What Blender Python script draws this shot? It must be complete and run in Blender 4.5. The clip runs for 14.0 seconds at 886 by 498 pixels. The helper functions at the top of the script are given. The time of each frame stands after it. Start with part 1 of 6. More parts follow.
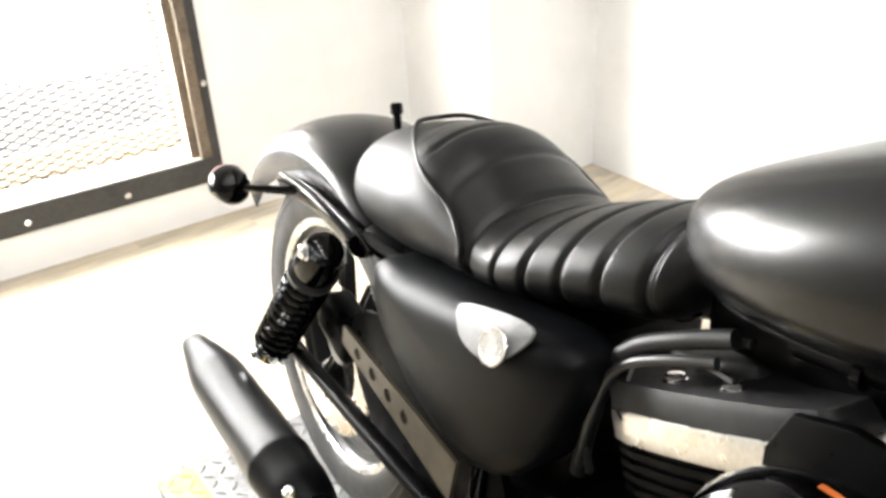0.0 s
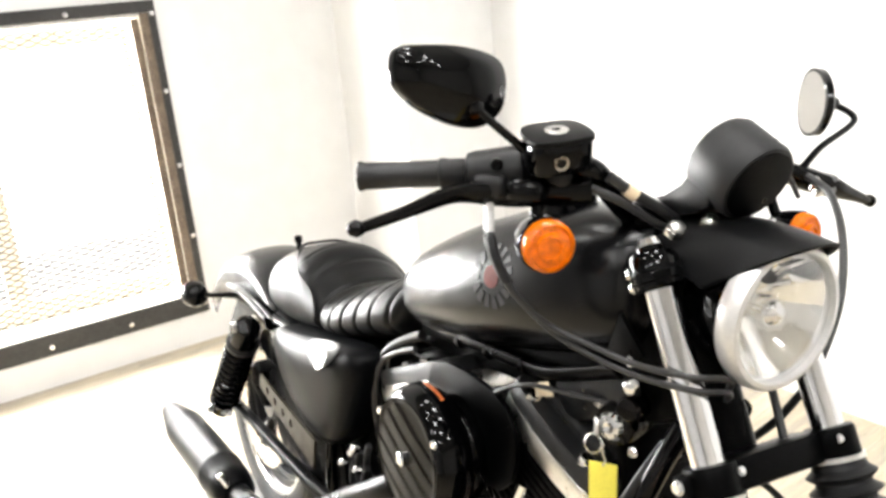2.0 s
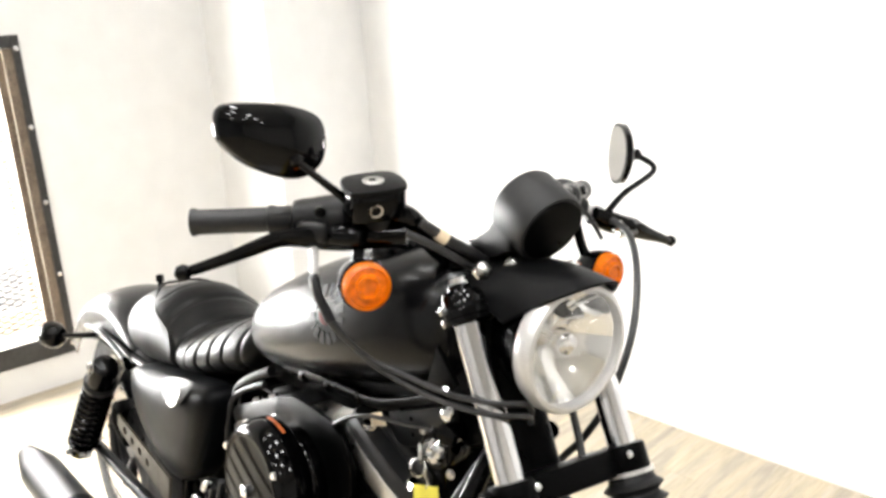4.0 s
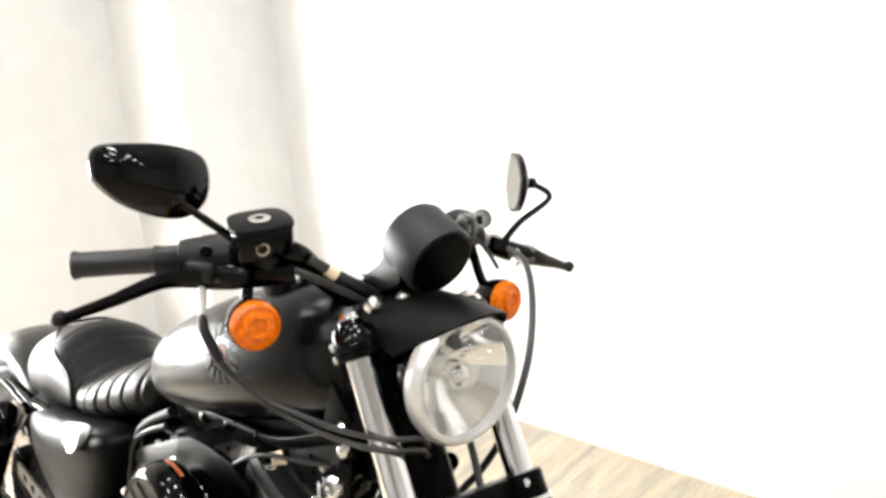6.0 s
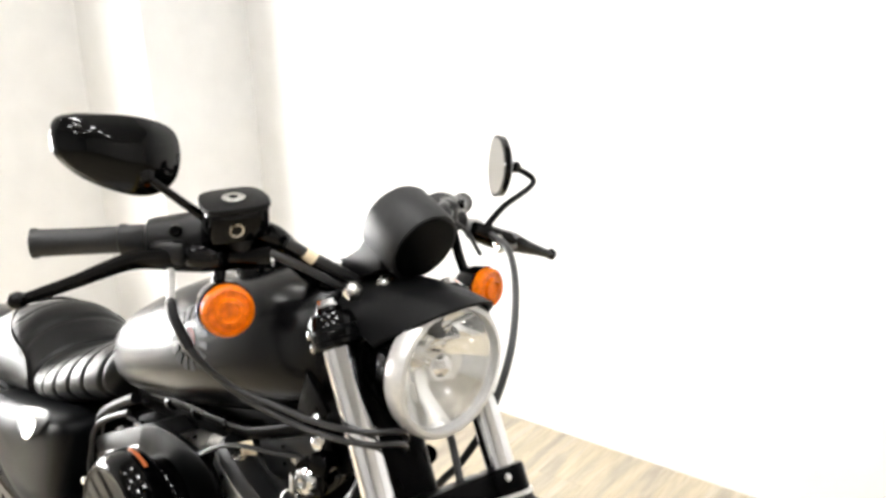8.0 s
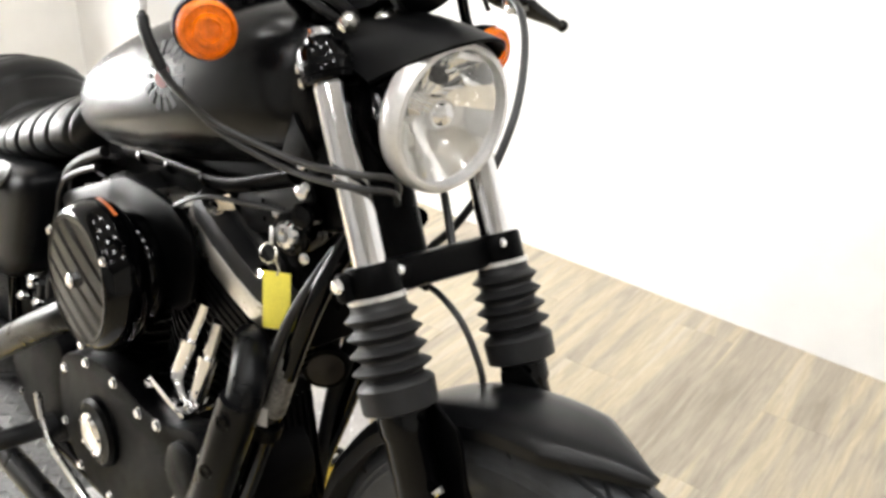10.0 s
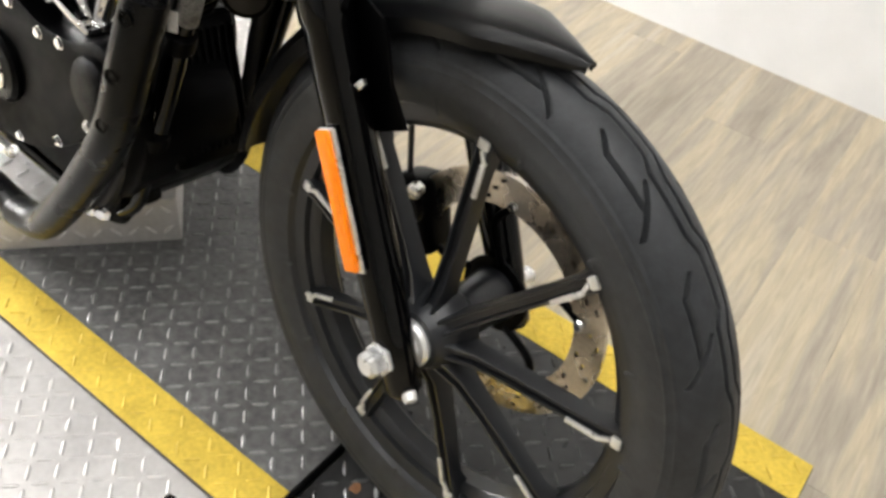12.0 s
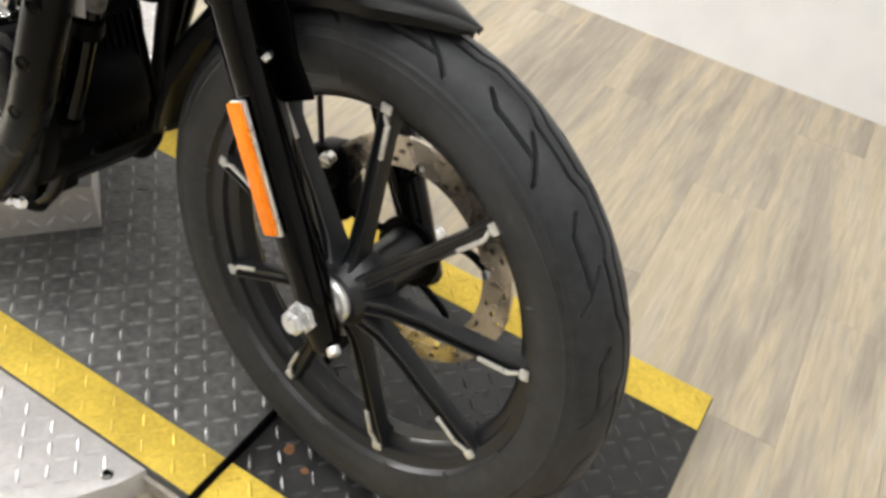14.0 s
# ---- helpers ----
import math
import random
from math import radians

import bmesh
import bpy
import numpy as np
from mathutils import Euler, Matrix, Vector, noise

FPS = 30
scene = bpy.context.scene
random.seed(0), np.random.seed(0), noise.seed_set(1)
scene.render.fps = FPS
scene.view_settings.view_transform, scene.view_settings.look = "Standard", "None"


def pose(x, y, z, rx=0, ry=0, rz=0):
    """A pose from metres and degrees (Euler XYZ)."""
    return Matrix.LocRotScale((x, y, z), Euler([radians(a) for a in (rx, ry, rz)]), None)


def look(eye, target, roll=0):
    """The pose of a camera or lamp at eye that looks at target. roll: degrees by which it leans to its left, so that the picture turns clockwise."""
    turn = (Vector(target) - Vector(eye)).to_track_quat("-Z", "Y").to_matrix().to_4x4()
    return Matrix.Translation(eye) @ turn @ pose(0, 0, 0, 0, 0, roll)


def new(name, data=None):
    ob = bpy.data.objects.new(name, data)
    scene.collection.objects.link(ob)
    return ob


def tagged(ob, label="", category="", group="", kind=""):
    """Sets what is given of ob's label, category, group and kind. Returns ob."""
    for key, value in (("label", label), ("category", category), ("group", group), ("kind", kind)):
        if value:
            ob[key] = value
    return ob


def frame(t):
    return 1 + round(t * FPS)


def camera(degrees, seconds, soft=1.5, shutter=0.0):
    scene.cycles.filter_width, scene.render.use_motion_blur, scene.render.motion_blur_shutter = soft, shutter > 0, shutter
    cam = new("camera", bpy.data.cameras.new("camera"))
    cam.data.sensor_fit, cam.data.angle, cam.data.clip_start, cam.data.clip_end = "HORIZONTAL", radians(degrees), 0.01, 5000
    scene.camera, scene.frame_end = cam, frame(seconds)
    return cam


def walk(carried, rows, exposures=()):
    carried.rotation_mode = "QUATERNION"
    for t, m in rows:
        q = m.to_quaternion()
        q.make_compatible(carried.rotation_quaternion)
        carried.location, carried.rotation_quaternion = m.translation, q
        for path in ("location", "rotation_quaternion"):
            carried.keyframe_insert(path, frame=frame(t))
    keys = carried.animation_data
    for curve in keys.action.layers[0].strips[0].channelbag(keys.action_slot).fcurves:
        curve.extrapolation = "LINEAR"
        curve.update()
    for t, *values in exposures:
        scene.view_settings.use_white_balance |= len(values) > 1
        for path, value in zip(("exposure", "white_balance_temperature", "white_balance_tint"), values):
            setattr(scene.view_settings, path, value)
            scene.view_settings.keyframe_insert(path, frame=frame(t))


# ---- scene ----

cam = camera(55.38, 14.0, soft=3.2)
# seconds, eye, yaw to the left of +y, pitch, roll
ROWS = [
    (0, (-0.5218, -0.4166, 1.0783), 56.74, -27.59, -3.45),
    (0.5, (-0.3154, -0.5074, 1.1448), 56.02, -24.52, -2.56),
    (1, (-0.0708, -0.4507, 1.1564), 63.12, -21.33, -0.55),
    (1.5, (0.0844, -0.4385, 1.1820), 64.85, -18.27, -4.73),
    (2, (0.1636, -0.5589, 1.2092), 56.60, -17.23, -5.43),
    (2.5, (0.2296, -0.6273, 1.2386), 55.94, -15.73, -4.41),
    (3, (0.2531, -0.5740, 1.2493), 53.14, -14.48, -3.51),
    (3.5, (0.2585, -0.5555, 1.2443), 51.13, -14.74, -3.58),
    (4, (0.2686, -0.5404, 1.2335), 48.99, -15.56, -3.79),
    (6.5, (0.3026, -0.5022, 1.2441), 43.31, -13.96, -3.92),
    (7, (0.2963, -0.5009, 1.2430), 42.42, -13.92, -3.30),
    (9.5, (0.2136, -0.4679, 1.1668), 41.28, -22.78, 0.06),
    (10, (0.2132, -0.4718, 1.1230), 40.30, -26.55, 2.01),
    (10.5, (0.2216, -0.4751, 1.0842), 39.34, -30.61, 3.55),
    (11, (0.2325, -0.4733, 1.0408), 37.42, -35.07, 5.53),
    (11.5, (0.2466, -0.4721, 0.9995), 35.93, -38.89, 6.52),
    (12, (0.2556, -0.4813, 0.9679), 34.28, -42.40, 7.66),
    (12.5, (0.2642, -0.4861, 0.9426), 30.80, -44.69, 8.52),
    (13, (0.2739, -0.5079, 0.9206), 27.40, -45.03, 10.52),
    (13.5, (0.2886, -0.5509, 0.9409), 24.13, -44.43, 12.46),
    (14, (0.3029, -0.5257, 0.9894), 27.28, -42.62, 8.83),
]


def aim(eye, yaw, pitch, roll):
    a, b = radians(yaw), radians(pitch)
    ahead = Vector((-math.sin(a) * math.cos(b), math.cos(a) * math.cos(b), math.sin(b)))
    return look(Vector(eye), Vector(eye) + ahead, roll)


EXPOSURES = [(0.0, 0.45), (1.0, 0.48), (2.0, 0.46), (3.0, 0.34), (7.0, 0.30), (9.5, 0.22), (10.5, 0.12), (11.5, -0.01), (14.0, -0.03)]
walk(cam, [(t, aim(e, yaw, pitch, roll)) for t, e, yaw, pitch, roll in ROWS], EXPOSURES)

# ---- light ----
world = bpy.data.worlds.new("sky")
scene.world = world
world.use_nodes = True
nt = world.node_tree
sky = nt.nodes.new("ShaderNodeTexSky")
sky.sky_type, sky.sun_disc, sky.sun_elevation, sky.sun_rotation = "NISHITA", False, radians(35), radians(200)
nt.links.new(sky.outputs[0], nt.nodes["Background"].inputs[0])
nt.nodes["Background"].inputs[1].default_value = 0.15


def lamp(name, m, energy, sx, sy, color=(1, 1, 1)):
    d = bpy.data.lights.new(name, "AREA")
    d.shape, d.size, d.size_y, d.energy, d.color = "RECTANGLE", sx, sy, energy, color
    ob = new(name, d)
    ob.matrix_world = m
    return ob


FLOOR_Z, CEIL_Z = -0.045, 3.3
# daylight in the window's opening
lamp("window_light", look((-3.20, -0.45, 0.845), (0, -0.2, 0.70)), 290, 1.5, 0.72, (1.0, 0.99, 0.97))
# ceiling lamps of the showroom
CEILING_LAMPS = [(-1.7, 0.15, 3), (-0.8, 0.15, 8), (0.1, 0.15, 12), (1.0, 0.1, 11), (2.1, 0.1, 10), (-1.9, -0.9, 3), (-1.0, -0.9, 6), (0.0, -0.9, 8), (1.0, -0.9, 8), (-1.2, -2.2, 7), (0.3, -2.2, 9), (1.6, -2.2, 9), (-0.6, -3.6, 8), (1.2, -3.6, 8)]
for x, y, watts in CEILING_LAMPS:
    lamp("ceiling_light_source", look((x, y, CEIL_Z - 0.09), (x, y, 0)), watts, 0.22, 0.22, (0.985, 0.99, 1.0))

# ---- materials ----
def material(name, color, rough=0.5, metal=0.0, grain=(0, 0), vary=(0, 0), fine=0.0, coat=0.0, transmission=0.0, spec=0.5, dark=0.6):
    """Principled surface: grain = scale and depth of relief, vary = scale and amount of colour drift, fine = drift of the gloss."""
    m = bpy.data.materials.new(name)
    m.use_nodes = True
    t = m.node_tree
    b = t.nodes["Principled BSDF"]
    b.inputs["Base Color"].default_value = (*color, 1)
    b.inputs["Roughness"].default_value = rough
    b.inputs["Metallic"].default_value = metal
    b.inputs["Coat Weight"].default_value = coat
    b.inputs["Coat Roughness"].default_value = 0.08
    b.inputs["Transmission Weight"].default_value = transmission
    b.inputs["Specular IOR Level"].default_value = spec
    where = t.nodes.new("ShaderNodeTexCoord")

    def noise_at(scale, detail=4.0):
        n = t.nodes.new("ShaderNodeTexNoise")
        n.inputs["Scale"].default_value, n.inputs["Detail"].default_value = scale, detail
        t.links.new(where.outputs["Object"], n.inputs["Vector"])
        return n

    if vary[1]:
        n1, n2 = noise_at(vary[0]), noise_at(vary[0] * 9)
        mix = t.nodes.new("ShaderNodeMath")
        mix.operation = "ADD"
        t.links.new(n1.outputs[0], mix.inputs[0])
        t.links.new(n2.outputs[0], mix.inputs[1])
        ramp = t.nodes.new("ShaderNodeMapRange")
        ramp.inputs[1].default_value, ramp.inputs[2].default_value = 0.7, 1.3
        t.links.new(mix.outputs[0], ramp.inputs[0])
        col = t.nodes.new("ShaderNodeMix")
        col.data_type = "RGBA"
        lo = [c * (1 - vary[1]) for c in color]
        hi = [min(1, c * (1 + vary[1] * dark)) for c in color]
        col.inputs[6].default_value, col.inputs[7].default_value = (*lo, 1), (*hi, 1)
        t.links.new(ramp.outputs[0], col.inputs[0])
        t.links.new(col.outputs[2], b.inputs["Base Color"])
    if fine:
        n3 = noise_at(38)
        r = t.nodes.new("ShaderNodeMapRange")
        r.inputs[1].default_value, r.inputs[2].default_value = 0.3, 0.7
        r.inputs[3].default_value, r.inputs[4].default_value = max(0.02, rough - fine), min(1, rough + fine)
        t.links.new(n3.outputs[0], r.inputs[0])
        t.links.new(r.outputs[0], b.inputs["Roughness"])
    if grain[1]:
        n4 = noise_at(grain[0], 6)
        bump = t.nodes.new("ShaderNodeBump")
        bump.inputs["Strength"].default_value, bump.inputs["Distance"].default_value = 1.0, grain[1]
        t.links.new(n4.outputs[0], bump.inputs["Height"])
        t.links.new(bump.outputs[0], b.inputs["Normal"])
    return m


SATIN = material("satin_black_paint", (0.0012, 0.0012, 0.0015), 0.255, 0.0, (0, 0), (7, 0.2), 0.0, spec=0.32)
GLOSS = material("gloss_black_paint", (0.0006, 0.0006, 0.0007), 0.06, 0.0, (0, 0), (9, 0.2), 0.03, spec=0.20)
BLACK = material("black_powder_coat", (0.0009, 0.0009, 0.0010), 0.34, 0.0, (1500, 0.0001), (14, 0.35), 0.08, spec=0.05)
WRINKLE = material("wrinkle_black_paint", (0.0010, 0.0010, 0.0012), 0.40, 0.0, (900, 0.0004), (12, 0.3), 0.05, spec=0.035)
WHEELBLACK = material("satin_wheel_black", (0.0095, 0.0105, 0.0125), 0.34, 0.0, (700, 0.0001), (14, 0.3), 0.0, spec=0.46)
SOFTBLACK = material("soft_sheen_black", (0.0022, 0.0023, 0.0026), 0.30, 0.0, (0, 0), (12, 0.3), 0.0, spec=0.22)
DIRTYSTEEL = material("dirty_steel", (0.34, 0.31, 0.265), 0.55, 0.2, (160, 0.0005), (18, 0.45), 0.1)
DARKPLATE = material("new_black_tread_plate", (0.022, 0.022, 0.022), 0.40, 0.1, (120, 0.0005), (6, 0.5), 0.14, spec=0.4)
LOUVRE = material("black_ridged_plastic", (0.0022, 0.0018, 0.0014), 0.20, 0.0, (0, 0), (9, 0.2), 0.0, spec=0.03)
SILVERPAINT = material("silver_badge_paint", (0.15, 0.15, 0.15), 0.5, 0.0, (0, 0), (30, 0.2), 0.05, spec=0.3)
RUST = material("rust", (0.20, 0.085, 0.03), 0.8, 0.0, (300, 0.0006), (90, 0.4), 0.05)
SATINCOVER = material("low_sheen_black_paint", (0.0018, 0.0019, 0.0023), 0.36, 0.0, (0, 0), (7, 0.2), 0.0, spec=0.07)
FLAPLUG = material("black_tread_lug", (0.06, 0.06, 0.059), 0.38, 0.15, (160, 0.0004), (14, 0.5), 0.1, spec=0.45)
MATTE = material("matte_black_plastic", (0.0030, 0.0030, 0.0032), 0.44, 0.0, (900, 0.0001), (12, 0.3), 0.0, spec=0.14)
SATINSILVER = material("satin_silver_trim", (0.74, 0.73, 0.72), 0.32, 0.5, (0, 0), (20, 0.1), 0.05)
PALE = material("pale_plating_shine_and_label", (0.55, 0.54, 0.52), 0.5, 0.1, (0, 0), (30, 0.2), 0.05)
GRIPRUBBER = material("grip_rubber", (0.011, 0.011, 0.0115), 0.42, 0.0, (500, 0.0002), (15, 0.3), 0.0, spec=0.46)
NUT = material("bright_plated_steel", (0.72, 0.72, 0.71), 0.30, 0.6, (0, 0), (30, 0.2), 0.06)
ROCKER = material("grey_black_wrinkle_paint", (0.013, 0.013, 0.0135), 0.5, 0.0, (900, 0.0004), (12, 0.3), 0.05, spec=0.32)
SEAT = material("black_vinyl", (0.0032, 0.0031, 0.0030), 0.38, 0.0, (700, 0.0002), (11, 0.3), 0.0, spec=0.20)
RUBBER = material("tyre_rubber", (0.0225, 0.0240, 0.0265), 0.50, 0.0, (260, 0.0004), (10, 0.4), 0.06, spec=0.36)
SOFT_RUBBER = material("black_rubber", (0.008, 0.008, 0.0085), 0.5, 0.0, (400, 0.0002), (15, 0.3), 0.08, spec=0.3)
CHROME = material("chrome", (0.86, 0.86, 0.87), 0.06, 1.0, (0, 0), (20, 0.06), 0.03)
STEEL = material("zinc_plated_steel", (0.62, 0.61, 0.58), 0.26, 1.0, (300, 0.0001), (30, 0.25), 0.1)
ALLOY = material("machined_aluminium", (0.78, 0.77, 0.75), 0.3, 1.0, (500, 0.0001), (25, 0.15), 0.08)
DISC = material("brake_disc_steel", (0.55, 0.5, 0.44), 0.28, 1.0, (600, 0.0001), (30, 0.2), 0.08)
AMBER = material("amber_lens", (1.0, 0.20, 0.0006), 0.10, 0.0, (150, 0.0016), (130, 0.5), 0.03, dark=0.1, spec=0.5)
REFLECTOR = material("orange_reflector", (1.0, 0.235, 0.006), 0.20, 0.0, (1200, 0.0003), (80, 0.15), 0.05, spec=0.22)
RED = material("red_paint", (0.085, 0.012, 0.010), 0.4, 0.0, (0, 0), (60, 0.3), 0.05, spec=0.12)
GREY_PRINT = material("grey_print", (0.032, 0.032, 0.034), 0.45, 0.0, (0, 0), (60, 0.4), 0.05, spec=0.12)
TAG = material("yellow_card", (0.85, 0.74, 0.10), 0.5, 0.0, (0, 0), (40, 0.1), 0.05)
SASHWHITE = material("pale_painted_wood", (0.78, 0.72, 0.62), 0.6, 0.0, (80, 0.0005), (20, 0.12), 0.05)
TAN = material("tan_card", (0.72, 0.6, 0.42), 0.6, 0.0, (0, 0), (40, 0.12), 0.05)
WALL = material("white_wall_paint", (0.765, 0.763, 0.757), 0.55, 0.0, (220, 0.0004), (1.2, 0.05), 0.05)
TANWALL = material("tan_showroom_paint", (0.60, 0.585, 0.56), 0.7, 0.0, (200, 0.0004), (1.5, 0.1), 0.05)
CEILWHITE = material("dimmed_ceiling_paint", (0.52, 0.52, 0.515), 0.7, 0.0, (200, 0.0004), (1.5, 0.1), 0.05)
DARKWALL = material("grey_showroom_paint", (0.54, 0.545, 0.55), 0.7, 0.0, (200, 0.0004), (1.5, 0.1), 0.05)
FRAMEPAINT = material("grey_painted_steel", (0.030, 0.029, 0.028), 0.5, 0.0, (160, 0.0005), (9, 0.35), 0.1)
RUSTWOOD = material("weathered_timber", (0.15, 0.115, 0.083), 0.7, 0.0, (90, 0.001), (14, 0.45), 0.1)
BLACKPLATE = material("black_tread_plate", (0.125, 0.124, 0.122), 0.55, 0.0, (120, 0.0005), (9, 0.45), 0.10, spec=0.18)
WORNLUG = material("worn_black_tread", (0.19, 0.188, 0.184), 0.42, 0.1, (160, 0.0004), (14, 0.5), 0.1, spec=0.35)
YELLOWPLATE = material("yellow_painted_tread_plate", (0.66, 0.475, 0.072), 0.55, 0.0, (120, 0.0005), (16, 0.24), 0.12, spec=0.16)
# brown of the mesh guard, and of the floor's reflection on the bracket
BROWNTINT = material("brown_mesh_steel_and_floor_tint", (0.040, 0.032, 0.020), 0.42, 0.2, (0, 0), (35, 0.35), 0.08)
HORNFACE = material("bronzed_metal", (0.012, 0.009, 0.007), 0.45, 0.2, (0, 0), (40, 0.3), 0.05)
SILVERPLATE = material("aluminium_tread_plate", (0.53, 0.515, 0.50), 0.45, 0.2, (150, 0.0004), (11, 0.14), 0.12)
BRIGHTLUG = material("polished_tread_lug", (0.66, 0.65, 0.635), 0.34, 0.4, (200, 0.0003), (40, 0.2), 0.1)
SWITCHBLACK = material("greyed_switch_plastic", (0.0060, 0.0060, 0.0064), 0.34, 0.0, (700, 0.0001), (14, 0.25), 0.0, spec=0.34)
HEADLAMP = material("headlamp_reflector", (0.92, 0.92, 0.90), 0.07, 1.0, (0, 0), (30, 0.05), 0.03)
GLASS = material("clear_glass", (1, 1, 1), 0.02, 0.0, transmission=1.0)
MIRROR = material("mirror_glass", (0.66, 0.65, 0.63), 0.02, 1.0)
SATINGREY = material("grey_wire_and_white_reflection", (0.16, 0.16, 0.165), 0.35, 0.5, (300, 0.0002), (30, 0.25), 0.06)
STICKER = material("worn_grey_sticker", (0.075, 0.072, 0.068), 0.5, 0.0, (200, 0.0003), (55, 0.85), 0.1, dark=2.2)
PIPEBLACK = material("satin_black_exhaust", (0.0022, 0.0023, 0.0027), 0.30, 0.0, (900, 0.0001), (14, 0.25), 0.05, spec=0.14)
WORNORANGE = material("worn_orange_print", (0.42, 0.10, 0.02), 0.4, 0.0, (0, 0), (120, 0.4), 0.05)
PAVING = material("pale_concrete", (0.74, 0.70, 0.65), 0.8, 0.0, (60, 0.001), (4, 0.3), 0.05)
CABLE = material("cable_sheath", (0.014, 0.014, 0.0145), 0.36, 0.0, (600, 0.0001), (30, 0.3), 0.06, spec=0.5)


def plank_material():
    m = bpy.data.materials.new("vinyl_oak_plank")
    m.use_nodes = True
    t = m.node_tree
    b = t.nodes["Principled BSDF"]
    b.inputs["Roughness"].default_value = 0.42
    where, rnd = t.nodes.new("ShaderNodeTexCoord"), t.nodes.new("ShaderNodeObjectInfo")
    geo = t.nodes.new("ShaderNodeNewGeometry")
    shift = t.nodes.new("ShaderNodeVectorMath")
    shift.operation = "ADD"
    far = t.nodes.new("ShaderNodeMath")
    far.operation = "MULTIPLY"
    far.inputs[1].default_value = 37.0
    both = t.nodes.new("ShaderNodeMath")
    t.links.new(rnd.outputs["Random"], both.inputs[0])
    t.links.new(geo.outputs["Random Per Island"], both.inputs[1])
    t.links.new(both.outputs[0], far.inputs[0])
    t.links.new(where.outputs["Object"], shift.inputs[0])
    t.links.new(far.outputs[0], shift.inputs[1])
    stretch = t.nodes.new("ShaderNodeMapping")
    stretch.inputs["Scale"].default_value = (1.0, 0.085, 1.0)
    t.links.new(shift.outputs[0], stretch.inputs[0])

    def noise_at(scale, detail, rough):
        n = t.nodes.new("ShaderNodeTexNoise")
        n.inputs["Scale"].default_value, n.inputs["Detail"].default_value, n.inputs["Roughness"].default_value = scale, detail, rough
        n.inputs["Distortion"].default_value = 0.8
        t.links.new(stretch.outputs[0], n.inputs["Vector"])
        return n

    big, streak = noise_at(15, 4, 0.50), noise_at(110, 6, 0.62)
    ramp = t.nodes.new("ShaderNodeValToRGB")
    e = ramp.color_ramp.elements
    e[0].position, e[0].color = 0.28, (0.290, 0.250, 0.195, 1)
    e[1].position, e[1].color = 0.74, (0.490, 0.447, 0.374, 1)
    mid = e.new(0.44)
    mid.color = (0.392, 0.343, 0.270, 1)
    warm = e.new(0.55)
    warm.color = (0.475, 0.405, 0.285, 1)
    t.links.new(big.outputs[0], ramp.inputs[0])
    ramp2 = t.nodes.new("ShaderNodeMapRange")
    ramp2.inputs[1].default_value, ramp2.inputs[2].default_value, ramp2.inputs[3].default_value, ramp2.inputs[4].default_value = 0.34, 0.66, 0.84, 1.10
    t.links.new(streak.outputs[0], ramp2.inputs[0])
    tone = t.nodes.new("ShaderNodeMapRange")
    tone.inputs[3].default_value, tone.inputs[4].default_value = 0.985, 1.025
    t.links.new(rnd.outputs["Random"], tone.inputs[0])
    mul = t.nodes.new("ShaderNodeMath")
    mul.operation = "MULTIPLY"
    t.links.new(ramp2.outputs[0], mul.inputs[0])
    t.links.new(tone.outputs[0], mul.inputs[1])
    spread = t.nodes.new("ShaderNodeMapping")
    spread.inputs["Scale"].default_value = (1.0, 0.55, 1.0)
    t.links.new(shift.outputs[0], spread.inputs[0])
    knots = t.nodes.new("ShaderNodeTexVoronoi")
    knots.inputs["Scale"].default_value = 2.7
    t.links.new(spread.outputs[0], knots.inputs["Vector"])
    knot = t.nodes.new("ShaderNodeMapRange")
    knot.inputs[1].default_value, knot.inputs[2].default_value, knot.inputs[3].default_value, knot.inputs[4].default_value = 0.015, 0.07, 0.42, 1.0
    t.links.new(knots.outputs["Distance"], knot.inputs[0])
    mul2 = t.nodes.new("ShaderNodeMath")
    mul2.operation = "MULTIPLY"
    t.links.new(mul.outputs[0], mul2.inputs[0])
    t.links.new(knot.outputs[0], mul2.inputs[1])
    mul = mul2
    mix = t.nodes.new("ShaderNodeVectorMath")
    mix.operation = "SCALE"
    t.links.new(ramp.outputs[0], mix.inputs[0])
    t.links.new(mul.outputs[0], mix.inputs["Scale"])
    t.links.new(mix.outputs[0], b.inputs["Base Color"])
    bump = t.nodes.new("ShaderNodeBump")
    bump.inputs["Distance"].default_value = 0.0006
    t.links.new(streak.outputs[0], bump.inputs["Height"])
    t.links.new(bump.outputs[0], b.inputs["Normal"])
    return m


PLANK = plank_material()
GLOW = bpy.data.materials.new("lamp_glow")
GLOW.use_nodes = True
GLOW.node_tree.nodes["Principled BSDF"].inputs["Emission Color"].default_value = (1, 0.97, 0.92, 1)
GLOW.node_tree.nodes["Principled BSDF"].inputs["Emission Strength"].default_value = 20
OUTSIDE = bpy.data.materials.new("bright_overcast_outside")
OUTSIDE.use_nodes = True
OUTSIDE.node_tree.nodes["Principled BSDF"].inputs["Emission Color"].default_value = (1, 1, 1, 1)
OUTSIDE.node_tree.nodes["Principled BSDF"].inputs["Emission Strength"].default_value = 2.6


# ---- shapes ----
def shape(verts, faces):
    bm = bmesh.new()
    vs = [bm.verts.new(v) for v in verts]
    for f in faces:
        bm.faces.new([vs[i] for i in f])
    return bm


def joined(*bms):
    for other in bms[1:]:
        me = bpy.data.meshes.new("joined")
        other.to_mesh(me)
        bms[0].from_mesh(me)
        bpy.data.meshes.remove(me)
        other.free()
    return bms[0]


